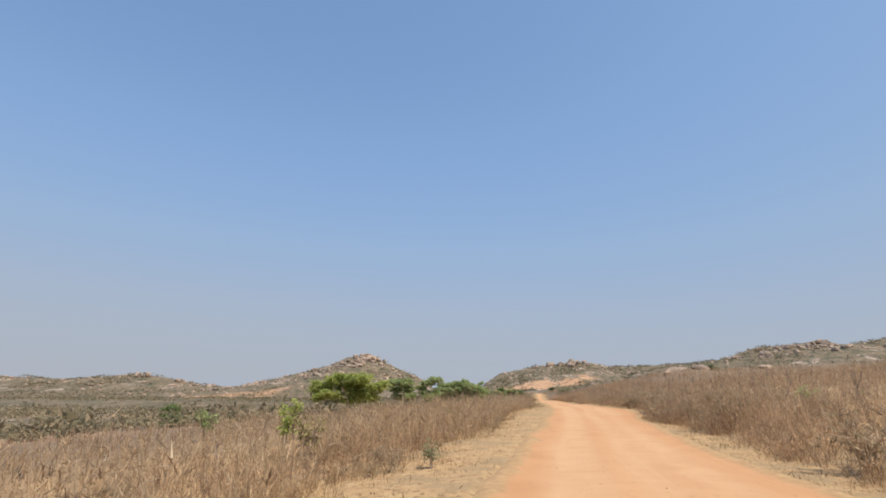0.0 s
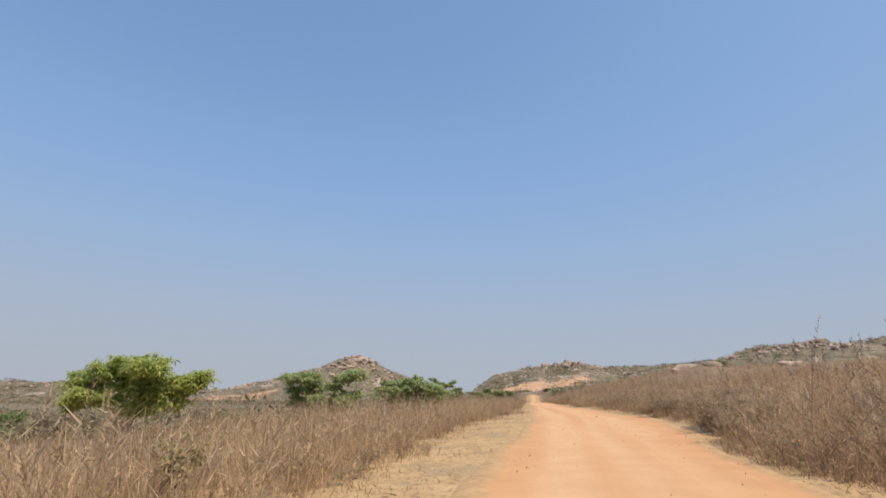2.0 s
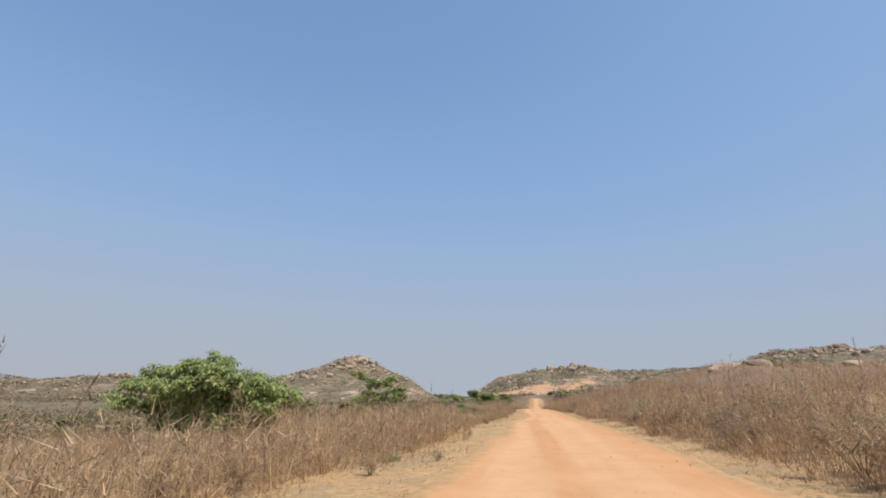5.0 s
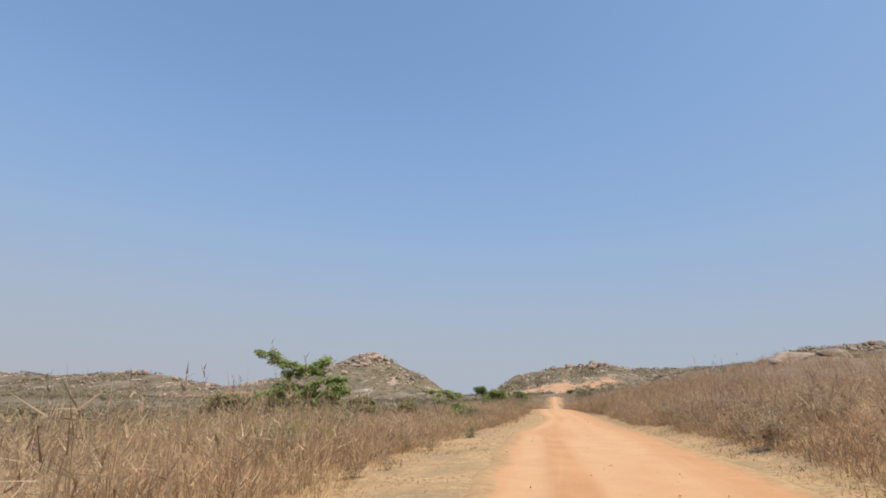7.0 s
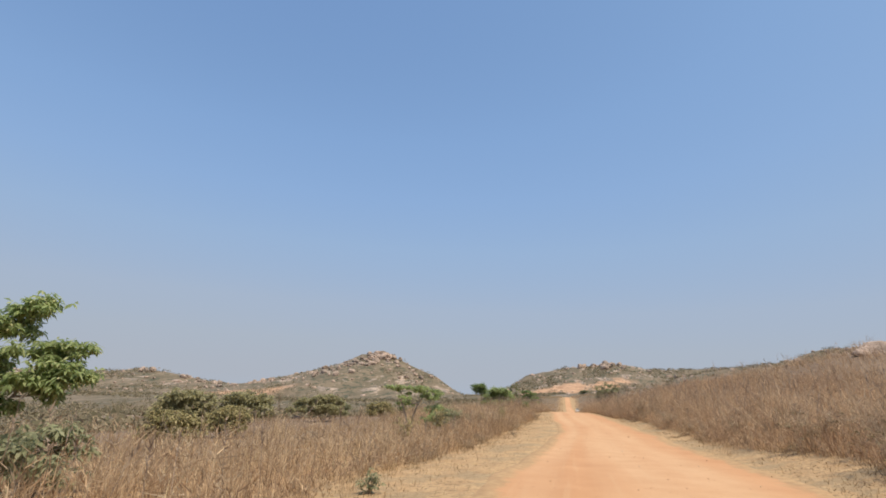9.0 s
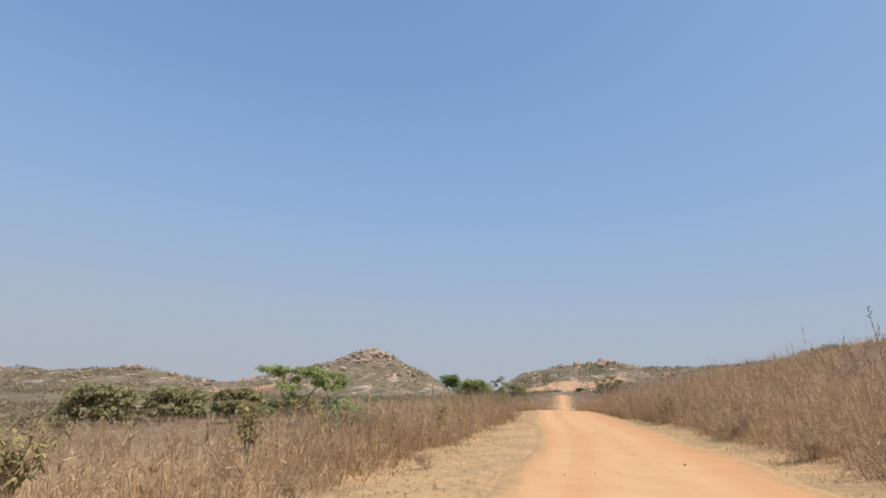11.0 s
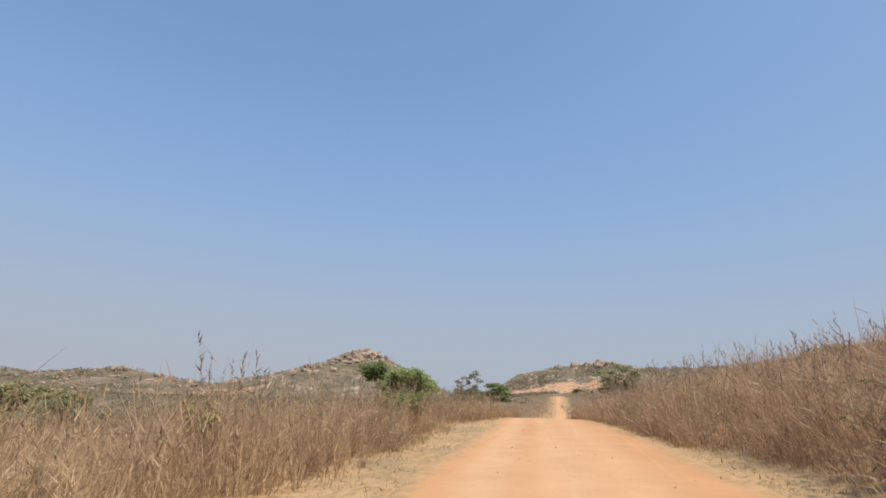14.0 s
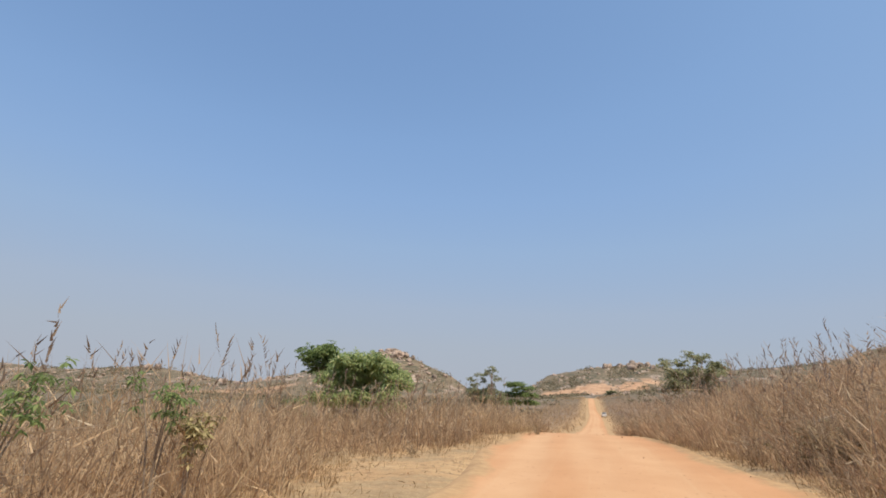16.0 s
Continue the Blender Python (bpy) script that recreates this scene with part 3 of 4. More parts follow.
    # single tall seeding stalks above the belt
    for side, n, y0, y1, reach in ((-1, 230, 2, 210, 6), (1, 450, 2, 210, 6), (1, 170, 95, 170, 15), (1, 190, 156, 202, 3.5), (-1, 170, 152, 196, 5.5)):
        x, y, d = scatter(rng, n, side, y0, y1, 0.3, reach, 1.0)
        h = tallness(x, y, side) * rng.uniform(0.95, 1.35 if side < 0 else 1.6, n)
        h = np.minimum(h * np.where(fbm(x, y, 6.0, 2, 97) > 0.15, 1.25, 1.0), 2.55 if side < 0 else 3.0)
        grass_field("seeding_grass", x, y, h, np.full(n, 0.017), SEED, "thin grey grass stalks with feathery seed heads", rng, 0, 0.14, 3, 1.0)
    # a few very tall plumes
    for side, n, y0, y1, lift in ((1, 9, 33, 38, 0.0), (1, 5, 58, 61, 0.0), (-1, 4, 88, 90, 0.0), (1, 22, 104, 118, 0.75), (1, 18, 118, 136, 0.6)):
        x, y, d = scatter(rng, n, side, y0, y1, 0.5, 2.2)
        grass_field("seeding_grass", x, y, rng.uniform(2.5, 3.2, n) + lift, np.full(n, 0.02), SEED, "very tall grey grass plumes above the dry grass", rng, 0, 0.12, 3, 1.0)
    # short bleached tufts on the verges
    n = 34000
    y = rng.uniform(-6, 205, n)
    lft = rng.uniform(size=n) < 0.4
    lo = np.where(lft, np.interp(y, GRASS_LEFT_Y, GRASS_LEFT_X) - 0.5, road_x(y) + half_width(y, 1))
    hi = np.where(lft, road_x(y) - half_width(y, -1), np.interp(y, GRASS_RIGHT_Y, GRASS_RIGHT_X) + 0.5)
    x = lo + (hi - lo) * rng.uniform(0, 1, n)
    keep = fbm(x, y, 1.6, 3, 61) + rng.uniform(-0.5, 0.5, n) > 0.12
    x, y = x[keep], y[keep]
    grass_field("short_grass", x, y, rng.uniform(0.04, 0.17, len(x)), np.full(len(x), 0.013), SHORTGRASS, "short bleached grass tufts on the road verge", rng, 0, 0.8, 2)


def build_pebbles():
    rng = np.random.default_rng(5)
    n = 520
    y = rng.uniform(-4, 200, n)
    x = road_x(y) + rng.normal(0, 4.2, n)
    s = rng.uniform(0.008, 0.028, n) * np.where(rng.uniform(size=n) < 0.05, 1.8, 1.0)
    ico = np.array([(0, 0, 1), (0.9, 0, 0.35), (0.28, 0.85, 0.35), (-0.72, 0.53, 0.35), (-0.72, -0.53, 0.35), (0.28, -0.85, 0.35), (0.4, 0.4, -0.5), (-0.5, 0.1, -0.5), (0.3, -0.5, -0.5)])
    tri = np.array([(0, 1, 2), (0, 2, 3), (0, 3, 4), (0, 4, 5), (0, 5, 1), (1, 6, 2), (2, 6, 3), (3, 6, 7), (3, 7, 4), (4, 7, 8), (4, 8, 5), (5, 8, 1), (1, 8, 6), (6, 8, 7)])
    c = np.stack([x, y, height(x, y) + s * 0.2 + 0.03], 1)
    j = 1 + rng.uniform(-0.35, 0.35, (n, len(ico), 3))
    v = (c[:, None] + ico[None] * j * s[:, None, None]).reshape(-1, 3)
    f = (np.arange(n)[:, None, None] * len(ico) + tri[None]).reshape(-1, 3)
    tagged(new("pebbles", mesh_from("pebbles", v, f, CLOD)), "loose pebbles and clods on the dirt road", "pebbles", kind="stuff")


def part(name, mesh, parent, label=""):
    ob = new(name, mesh)
    ob.parent = parent
    if label:
        ob["label"] = label
    return ob


def tube(p, q, r0, r1, sides=6):
    p, q = np.array(p, float), np.array(q, float)
    d = (q - p) / (np.linalg.norm(q - p) + 1e-9)
    a = np.cross(d, [0.3, 0.9, 0.2])
    a /= np.linalg.norm(a)
    b = np.cross(d, a)
    t = np.linspace(0, 2 * np.pi, sides, endpoint=False)
    ring = np.cos(t)[:, None] * a + np.sin(t)[:, None] * b
    v = np.concatenate([p + ring * r0, q + ring * r1])
    i = np.arange(sides)
    j = (i + 1) % sides
    return v, np.concatenate([np.stack([i, j, j + sides], 1), np.stack([i, j + sides, i + sides], 1)])


def leaves_at(centres, count, spread, size, rng, flat=0.6):
    """Sprays of seven drooping, folded leaves round the given centres."""
    k = max(1, count // 7)
    hub = np.repeat(centres, k, 0) + rng.normal(0, 1, (len(centres) * k, 3)) * np.array([spread, spread, spread * flat]) * 1.25
    c = np.repeat(hub, 7, 0)
    n = len(c)
    turn = np.tile(np.arange(7) * 0.898, len(hub)) + np.repeat(rng.uniform(0, 6.28, len(hub)), 7) + rng.normal(0, 0.25, n)
    rise = rng.normal(-0.35, 0.45, n)
    d = np.stack([np.cos(turn), np.sin(turn), rise], 1)
    d /= np.linalg.norm(d, axis=1, keepdims=True)
    s = np.cross(d, [0, 0, 1.0] + rng.normal(0, 0.35, (n, 3)))
    s /= np.linalg.norm(s, axis=1, keepdims=True) + 1e-9
    up = np.cross(s, d)
    L = size * rng.uniform(0.7, 1.35, n)[:, None]
    c = c + d * L * 0.12
    mid = c + d * L * 0.5
    tip = c + d * L * 1.0 - np.array([0, 0, 1.0]) * L * rng.uniform(0.1, 0.45, n)[:, None]
    v = np.stack([c, mid + s * L * 0.20 - up * L * 0.05, tip, mid - s * L * 0.20 - up * L * 0.05], 1).reshape(-1, 3)
    i = np.arange(n)[:, None] * 4
    f = np.concatenate([i + [0, 1, 2], i + [0, 2, 3]])
    return v, f


def tree(name, label, x, y, blobs, trunk_r, leaf_mat, leaf=0.13, density=1.0, stems=1, seed=0, category="tree", forks=None, fuzz=0.15):
    """A tree whose limbs run from the foot to each crown cloud; blobs: (dx, dy, height, radius, flatness)."""
    rng = np.random.default_rng(seed)
    z0 = float(surface(x, y))
    root = new(name)
    root.location = (x, y, z0)
    tagged(root, label, category)
    wood, centres = [], []
    zmin = min(b[2] for b in blobs)
    forks = [np.array(p) for p in forks] if forks else [np.array([rng.normal(0, 0.12 * stems), rng.normal(0, 0.12 * stems), zmin * rng.uniform(0.35, 0.6)]) for _ in range(stems)]
    for fk in forks:
        mid = fk * 0.5 + np.append(rng.normal(0, 0.06, 2), 0)
        ft = np.array([fk[0] * 0.1, fk[1] * 0.1, -0.15])
        wood.append(tube(ft, mid, trunk_r * 1.2, trunk_r, 7))
        wood.append(tube(mid, fk, trunk_r, trunk_r * 0.8, 7))
    # each crown cloud hangs on the nearest limb that stands nearer to the trunk
    nodes = [(fk, 0) for fk in forks]
    order = sorted(blobs, key=lambda b: min(np.linalg.norm(np.array([b[0], b[1], b[2] - b[3] * b[4] * 0.5]) - fk) for fk in forks))
    for dx, dy, bz, br, fl in order:
        tip = np.array([dx, dy, bz - br * fl * 0.5])
        start, level = min(nodes, key=lambda nd: np.linalg.norm(tip - nd[0]) + (0.4 if nd[0][2] > tip[2] + 0.2 else 0.0))
        knee = start * 0.5 + tip * 0.5 + np.append(rng.normal(0, 0.10, 2), -0.10 * br)
        thick = trunk_r * 0.66 * 0.78 ** level
        wood.append(tube(start, knee, thick, thick * 0.8))
        wood.append(tube(knee, tip, thick * 0.8, thick * 0.55))
        nodes += [(knee, level), (tip, level + 1)]
        br = br * 1.15
        m = max(5, int(26 * br * br * density))
        a = rng.normal(0, 1, (m, 3))
        a /= np.linalg.norm(a, axis=1, keepdims=True)
        a = a * (rng.uniform(0.25, 1, m) ** 0.5 * br)[:, None] * np.array([1, 1, fl])
        tips = np.array([dx, dy, bz]) + a
        for t in tips[: max(4, m // 2)]:
            wood.append(tube(tip, t, trunk_r * 0.16, 0.008, 4))
        centres.append(tips)
    centres = np.concatenate(centres)
    part("trunk", mesh_from("trunk", *stack(wood), BARK, True), root, "grey-brown forked trunk and limbs")
    part("crown", mesh_from("crown", *leaves_at(centres, int(32 * density) + 7, fuzz, leaf * 1.12, rng), leaf_mat), root)
    return root


def tier(rng, cx, cz, w, h, n, r0, r1, flat, dy=1.2):
    """Crown clouds spread in a lens of the given width and height."""
    out = []
    for k in range(n):
        a = -1 + 2 * (k + 0.5) / n + rng.uniform(-0.12, 0.12)
        out.append((cx + a * w / 2, rng.uniform(-dy, dy), cz + h * (0.5 * (1 - a * a) - 0.25 + rng.uniform(-0.25, 0.25)), rng.uniform(r0, r1), flat))
    return out


def clouds_at(seed, spots, r0, r1, depth, flat, turn=0.0):
    """Crown clouds at the given sideways place and height, with random depth and size; turn swings the crown round the trunk."""
    rng = np.random.default_rng(seed)
    return [(x, turn * x + rng.uniform(-depth, depth), z, rng.uniform(r0, r1), flat) for x, z in spots]


def build_trees():
    r = np.random.default_rng(3)
    spread = clouds_at(31, [(-2.77, 2.55), (-2.45, 3.01), (-1.82, 2.78), (-1.21, 2.37), (-0.73, 2.88), (-1.04, 3.46), (-0.38, 3.66), (0.47, 3.5), (1.19, 3.61), (1.75, 3.49), (0.15, 2.99), (0.85, 2.48), (1.74, 2.36), (2.16, 1.97), (2.57, 2.8), (2.92, 2.97), (-0.39, 2.23), (-1.92, 2.09), (1.11, 2.98), (0.6, 1.92)], 0.44, 0.58, 1.0, 0.50)
    tree("tree", "low yellow-green leafy tree over dry grass", -15.5, 42.0, spread, 0.06, LIMELEAF, 0.18, 1.6, 2, 1)
    tree("tree", "twin-stemmed green tree with layered open crown", -13.7, 59.2, tier(r, -1.6, 3.35, 1.9, 0.4, 4, 0.42, 0.55, 0.5) + tier(r, -1.5, 2.65, 2.2, 0.4, 4, 0.42, 0.55, 0.55) + [(0.6, 0, 2.9, 0.45, 0.5), (1.4, 0, 3.4, 0.5, 0.5), (2.2, 0.2, 3.65, 0.5, 0.45), (2.8, 0, 3.6, 0.35, 0.45), (1.0, 0.2, 2.4, 0.42, 0.6), (2.3, 0.2, 2.2, 0.42, 0.55), (1.6, -0.3, 1.7, 0.5, 0.6), (-0.3, -0.3, 1.9, 0.5, 0.6), (-2.0, 0, 1.9, 0.5, 0.6)], 0.08, LEAF, 0.19, 1.7, 2, 2)
    mound = clouds_at(32, [(-4.08, 2.25), (-3.57, 2.98), (-3.08, 3.34), (-2.42, 3.59), (-1.7, 3.47), (-1.04, 3.66), (-0.34, 3.56), (0.31, 3.76), (0.97, 3.85), (1.29, 3.47), (-2.66, 2.62), (-1.86, 2.79), (-1.06, 2.94), (-0.23, 2.87), (0.55, 2.99), (1.25, 2.76), (1.87, 3.05), (2.38, 3.14), (2.92, 2.96), (3.45, 2.78), (3.98, 2.55), (4.24, 2.44), (2.32, 2.54), (3.12, 2.32), (1.59, 2.19), (0.54, 2.17), (-0.55, 2.28), (-1.6, 2.08), (-2.96, 1.97), (-3.64, 1.89), (3.65, 2.05)], 0.42, 0.58, 1.2, 0.50)
    mound = [(0.82 * dx + 0.0, dy, bz - 0.1, br, fl) for dx, dy, bz, br, fl in mound]
    tree("tree", "broad dense green bushy tree", -11.0, 75.5, mound + tier(r, 0.0, 1.3, 5.6, 0.4, 8, 0.5, 0.6, 0.5), 0.07, LEAF, 0.20, 1.35, 4, 3)
    top_tier = clouds_at(33, [(-2.13, 4.89), (-1.79, 4.84), (-1.5, 4.52), (-1.18, 4.31), (-0.8, 4.23), (-0.42, 4.14), (-0.05, 4.12), (0.33, 4.1), (0.65, 4.24), (0.93, 4.41), (1.19, 4.6), (-1.0, 3.69), (-0.55, 3.83), (-0.14, 3.74), (0.29, 3.84), (0.69, 3.91)], 0.27, 0.35, 0.32, 0.55, 0.56)
    low_tier = clouds_at(34, [(-1.84, 2.4), (-1.55, 2.48), (-1.35, 2.8), (-1.11, 3.05), (-0.82, 3.13), (-1.11, 2.6), (-0.78, 2.72), (-0.44, 2.91), (-0.08, 2.85), (0.3, 2.76), (-0.09, 2.45), (0.25, 2.43), (0.58, 2.95), (0.91, 3.22), (1.28, 3.32), (1.65, 3.43), (1.97, 3.4), (1.94, 3.0), (2.19, 2.82), (1.55, 2.99), (1.29, 2.68), (0.92, 2.59), (1.76, 2.58), (0.67, 2.22), (1.48, 2.35), (-1.32, 2.17), (-0.8, 2.01), (0.78, 2.01)], 0.28, 0.36, 0.35, 0.5, 0.56)
    tree("tree", "tall green tree with tiered spreading crown", -12.25, 105.4, top_tier + low_tier, 0.07, LEAF, 0.16, 1.9, 3, 4, forks=[(-0.25, -0.1, 1.5), (0.1, 0.1, 1.7), (0.35, 0.2, 1.2)], fuzz=0.09)
    umbrella = clouds_at(35, [(-2.09, 3.46), (-1.65, 3.46), (-1.23, 3.51), (-0.78, 3.46), (-0.35, 3.47), (0.08, 3.44), (0.5, 3.44), (0.97, 3.49), (1.42, 3.29), (1.94, 3.2), (2.35, 3.15), (2.62, 2.99), (0.37, 3.16), (0.9, 3.15), (1.74, 2.98), (2.37, 2.82), (-1.31, 3.26), (-0.65, 2.76), (-0.22, 2.93), (-0.2, 2.49), (-0.03, 2.12), (2.15, 2.65), (1.69, 2.64), (1.21, 2.84)], 0.26, 0.33, 0.38, 0.45)
    tree("tree", "umbrella-shaped tree with bare pale forked branches", -11.6, 141.4, umbrella, 0.075, LEAF, 0.14, 1.5, 2, 5, forks=[(0.7, 0.0, 2.1), (-0.8, 0.1, 2.0)], fuzz=0.08)
    tree("tree", "broad light green tree beside the road", -10.4, 186.0, tier(r, 0.7, 3.6, 3.2, 0.7, 7, 0.5, 0.65, 0.55, 1.4) + tier(r, 0.6, 2.8, 4.2, 0.6, 9, 0.5, 0.7, 0.55, 1.5) + tier(r, 0.5, 1.9, 4.4, 0.5, 8, 0.5, 0.7, 0.55, 1.5), 0.14, LEAF, 0.21, 1.3, 2, 6)
    # the lighter tree's dark left lobe, built as a tree of its own
    tree("tree", "dark green upper left crown lobe of a broad light green tree", -12.8, 187.8, tier(r, -0.4, 4.4, 1.8, 0.4, 4, 0.45, 0.6, 0.6, 0.6) + [(-0.1, 0, 3.7, 0.55, 0.6), (-0.8, 0.2, 3.6, 0.5, 0.6), (0.5, 0, 3.0, 0.5, 0.6), (0.7, 0, 3.7, 0.55, 0.6), (0.2, 0.2, 4.1, 0.5, 0.6)], 0.10, DARKLEAF, 0.2, 1.3, 1, 16)
    tree("tree", "sparse grey-green tree with airy crown", -12.7, 232.4, [(-1.6, 0, 5.9, 0.5, 0.6), (-0.7, 0.3, 6.5, 0.5, 0.6), (0.4, 0, 6.9, 0.45, 0.6), (1.2, 0.2, 7.3, 0.5, 0.6), (1.0, -0.3, 6.5, 0.45, 0.6), (1.9, 0, 6.0, 0.5, 0.6), (0.1, 0.2, 5.8, 0.5, 0.6), (-1.1, 0, 5.2, 0.5, 0.6), (1.2, 0, 5.0, 0.5, 0.6)] + tier(r, 0, 4.2, 4.6, 0.7, 7, 0.6, 0.85, 0.6) + tier(r, 0.3, 3.2, 5.4, 0.6, 8, 0.6, 0.85, 0.6), 0.14, GREYLEAF, 0.22, 0.85, 2, 7)
    tree("tree", "flat-topped dark green tree with drooping tiers", -9.3, 240.5, tier(r, -0.3, 5.5, 2.4, 0.3, 5, 0.45, 0.6, 0.4) + tier(r, 0.9, 4.9, 2.4, 0.3, 4, 0.45, 0.6, 0.4) + tier(r, 0.3, 4.0, 4.6, 0.4, 7, 0.5, 0.7, 0.4) + tier(r, 0.9, 3.0, 4.4, 0.4, 6, 0.5, 0.7, 0.4), 0.12, DARKLEAF, 0.22, 0.9, 2, 8)
    tree("tree", "leafy grey-green tree on the bank", 8.3, 199.4, [(-1.7, 0, 4.0, 0.36, 0.6), (-0.5, 0.2, 4.0, 0.36, 0.6), (0.2, 0, 4.4, 0.4, 0.6), (0.75, 0.2, 4.3, 0.42, 0.6), (1.3, 0, 3.8, 0.4, 0.5), (1.85, 0.1, 3.75, 0.34, 0.5)] + tier(r, 0, 3.2, 3.2, 0.4, 6, 0.42, 0.55, 0.6) + tier(r, 0.1, 2.4, 3.4, 0.4, 6, 0.45, 0.6, 0.6), 0.09, GREYLEAF, 0.2, 1.0, 2, 9)
    for k, (x, y, w, top, mat) in enumerate(((-74, 192, 15.0, 7.6, OLIVELEAF), (-64, 198, 14.0, 7.3, OLIVELEAF), (-46, 188, 5.4, 4.4, OLIVELEAF), (-18.5, 121, 3.6, 2.1, DRYLEAF), (-22.5, 131, 4.0, 2.3, DRYLEAF), (-9.7, 105.2, 2.7, 1.6, GREYLEAF), (-20.8, 160, 3.6, 2.4, DRYLEAF), (-9.1, 141.2, 2.0, 2.2, LEAF), (-7.2, 138.1, 2.3, 1.75, GREYLEAF), (-6.2, 91.6, 1.7, 1.3, GREYLEAF), (-8.0, 139.6, 2.0, 1.6, OLIVELEAF), (-31.2, 165.4, 5.6, 4.0, OLIVELEAF), (-32.9, 174.9, 3.4, 2.6, GREYLEAF), (-40, 230, 3.6, 5.0, DARKLEAF), (-52, 215, 6, 2.6, GREYLEAF), (-51, 70, 2.8, 3.4, DARKLEAF), (-45, 62, 2.2, 1.9, GREYLEAF), (-60, 120, 5.0, 3.4, GREYLEAF), (-75, 150, 5.0, 2.6, GREYLEAF), (14, 640, 9, 5.5, GREYLEAF), (55, 189, 5.0, 2.6, GREYLEAF))):
        tree("bush", "rounded green bush standing in dry grass", x, y, tier(r, 0, top * 0.72, w * 0.62, top * 0.2, 5, w * 0.13, w * 0.17, 0.6) + tier(r, 0, top * 0.42, w * 0.8, top * 0.2, 6, w * 0.13, w * 0.17, 0.6), 0.07, mat, 0.16 + max(0.0, w - 4) * 0.035 + w * 0.006, 1.2 * min(1.0, 20 / (w * w * 0.4)), 4, 40 + k, "bush")


def leafy_weed(label, x, y, top, wide, mat, seed, leaf=0.15, low=0.35):
    """A broad-leaved weed: a few stems with large leaves."""
    rng = np.random.default_rng(seed)
    root = new("leafy_weed")
    z0 = float(surface(x, y))
    root.location = (x, y, z0)
    tagged(root, label, "weed")
    tips = []
    hgt = top - z0
    for _ in range(4):
        a, s = rng.uniform(0, 6.28), rng.uniform(0.2, 0.5) * wide
        tip = np.array([math.cos(a) * s, math.sin(a) * s, hgt * rng.uniform(0.8, 1.0)])
        mid = tip * np.array([0.35, 0.35, 0.55])
        bend = [tube((0, 0, -0.1), mid, 0.016, 0.012, 5), tube(mid, tip, 0.012, 0.006, 5)]
        part("stem", mesh_from("stem", *stack(bend), BARK, True), root)
        for t in np.linspace(low, 1, 7):
            tips.append(mid + (tip - mid) * (t - 0.35) / 0.65)
    part("foliage", mesh_from("foliage", *leaves_at(np.array(tips), 14, 0.08, leaf, rng, 1.0), mat), root)


def build_weeds():
    for k, (label, x, y, top, wide, mat, leaf) in enumerate((
            ("tall green weed climbing through dry grass", -8.3, 17.0, 1.75, 1.0, LIMELEAF, 0.15),
            ("small green leafy weed in dry grass", -17.0, 26.0, 1.0, 1.0, LEAF, 0.16),
            ("small dusty weed on the bare verge", -2.85, 14.4, 0.5, 0.35, GREYLEAF, 0.07),
            ("yellowing leafy weed in dry grass", -6.6, 15.2, 1.3, 1.0, DRYLEAF, 0.12),
            ("yellowing leafy weed in dry grass", -4.7, 136.0, 1.3, 0.8, DRYLEAF, 0.13),
            ("dark leafy weed rising above dry grass", -3.6, 163.6, 2.25, 1.0, DARKLEAF, 0.085),
            ("dark leafy weed rising above dry grass", -3.75, 165.9, 2.2, 0.9, DARKLEAF, 0.085),
            ("yellowing leafy weed in dry grass", -3.35, 166.1, 1.75, 0.8, DRYLEAF, 0.10),
            ("yellowing leafy weed in dry grass", -3.5, 162.9, 1.8, 0.8, DRYLEAF, 0.10),
            ("yellowing leafy weed in dry grass", 10.6, 49.0, 1.2, 1.2, DRYLEAF, 0.14),
            ("small green leafy weed in dry grass", 12.6, 29.0, 2.2, 0.8, LEAF, 0.14),
            ) + (
            ("yellowing leafy weed in dry grass", -5.0, 31.0, 1.2, 1.0, DRYLEAF, 0.12),
            ("yellowing leafy weed in dry grass", -6.2, 122.0, 1.3, 1.2, DRYLEAF, 0.14),
            ("small dusty weed on the bare verge", -2.2, 107.0, 0.5, 0.4, GREYLEAF, 0.08),
            ("small dusty weed on the bare verge", -1.6, 102.5, 0.45, 0.4, GREYLEAF, 0.08),
            ("small dusty weed on the bare verge", -1.4, 71.0, 0.5, 0.4, GREYLEAF, 0.08),
            ("dusty grey-green leafy weed in dry grass", -5.7, 137.0, 1.2, 1.1, GREYLEAF, 0.15),
            ("dusty grey-green leafy weed in dry grass", -6.6, 138.2, 1.3, 1.1, GREYLEAF, 0.15),
            ("dusty grey-green leafy weed in dry grass", -8.4, 139.5, 1.2, 1.2, GREYLEAF, 0.16),
            ("yellowing leafy weed in dry grass", -5.7, 127.8, 1.65, 0.8, DRYLEAF, 0.13),
            ("yellowing leafy weed in dry grass", -6.1, 91.2, 1.2, 1.4, LIMELEAF, 0.13),
            ("yellowing leafy weed in dry grass", -5.3, 92.0, 1.35, 1.5, LIMELEAF, 0.16),
            ("yellowing leafy weed in dry grass", -3.7, 140.3, 1.5, 1.1, DRYLEAF, 0.12),
            ("yellowing leafy weed in dry grass", -5.2, 154.0, 1.7, 1.2, DRYLEAF, 0.14))):
        leafy_weed(label, x, y, top, wide, mat, 60 + k, leaf, 0.72 if y > 160 else 0.35)


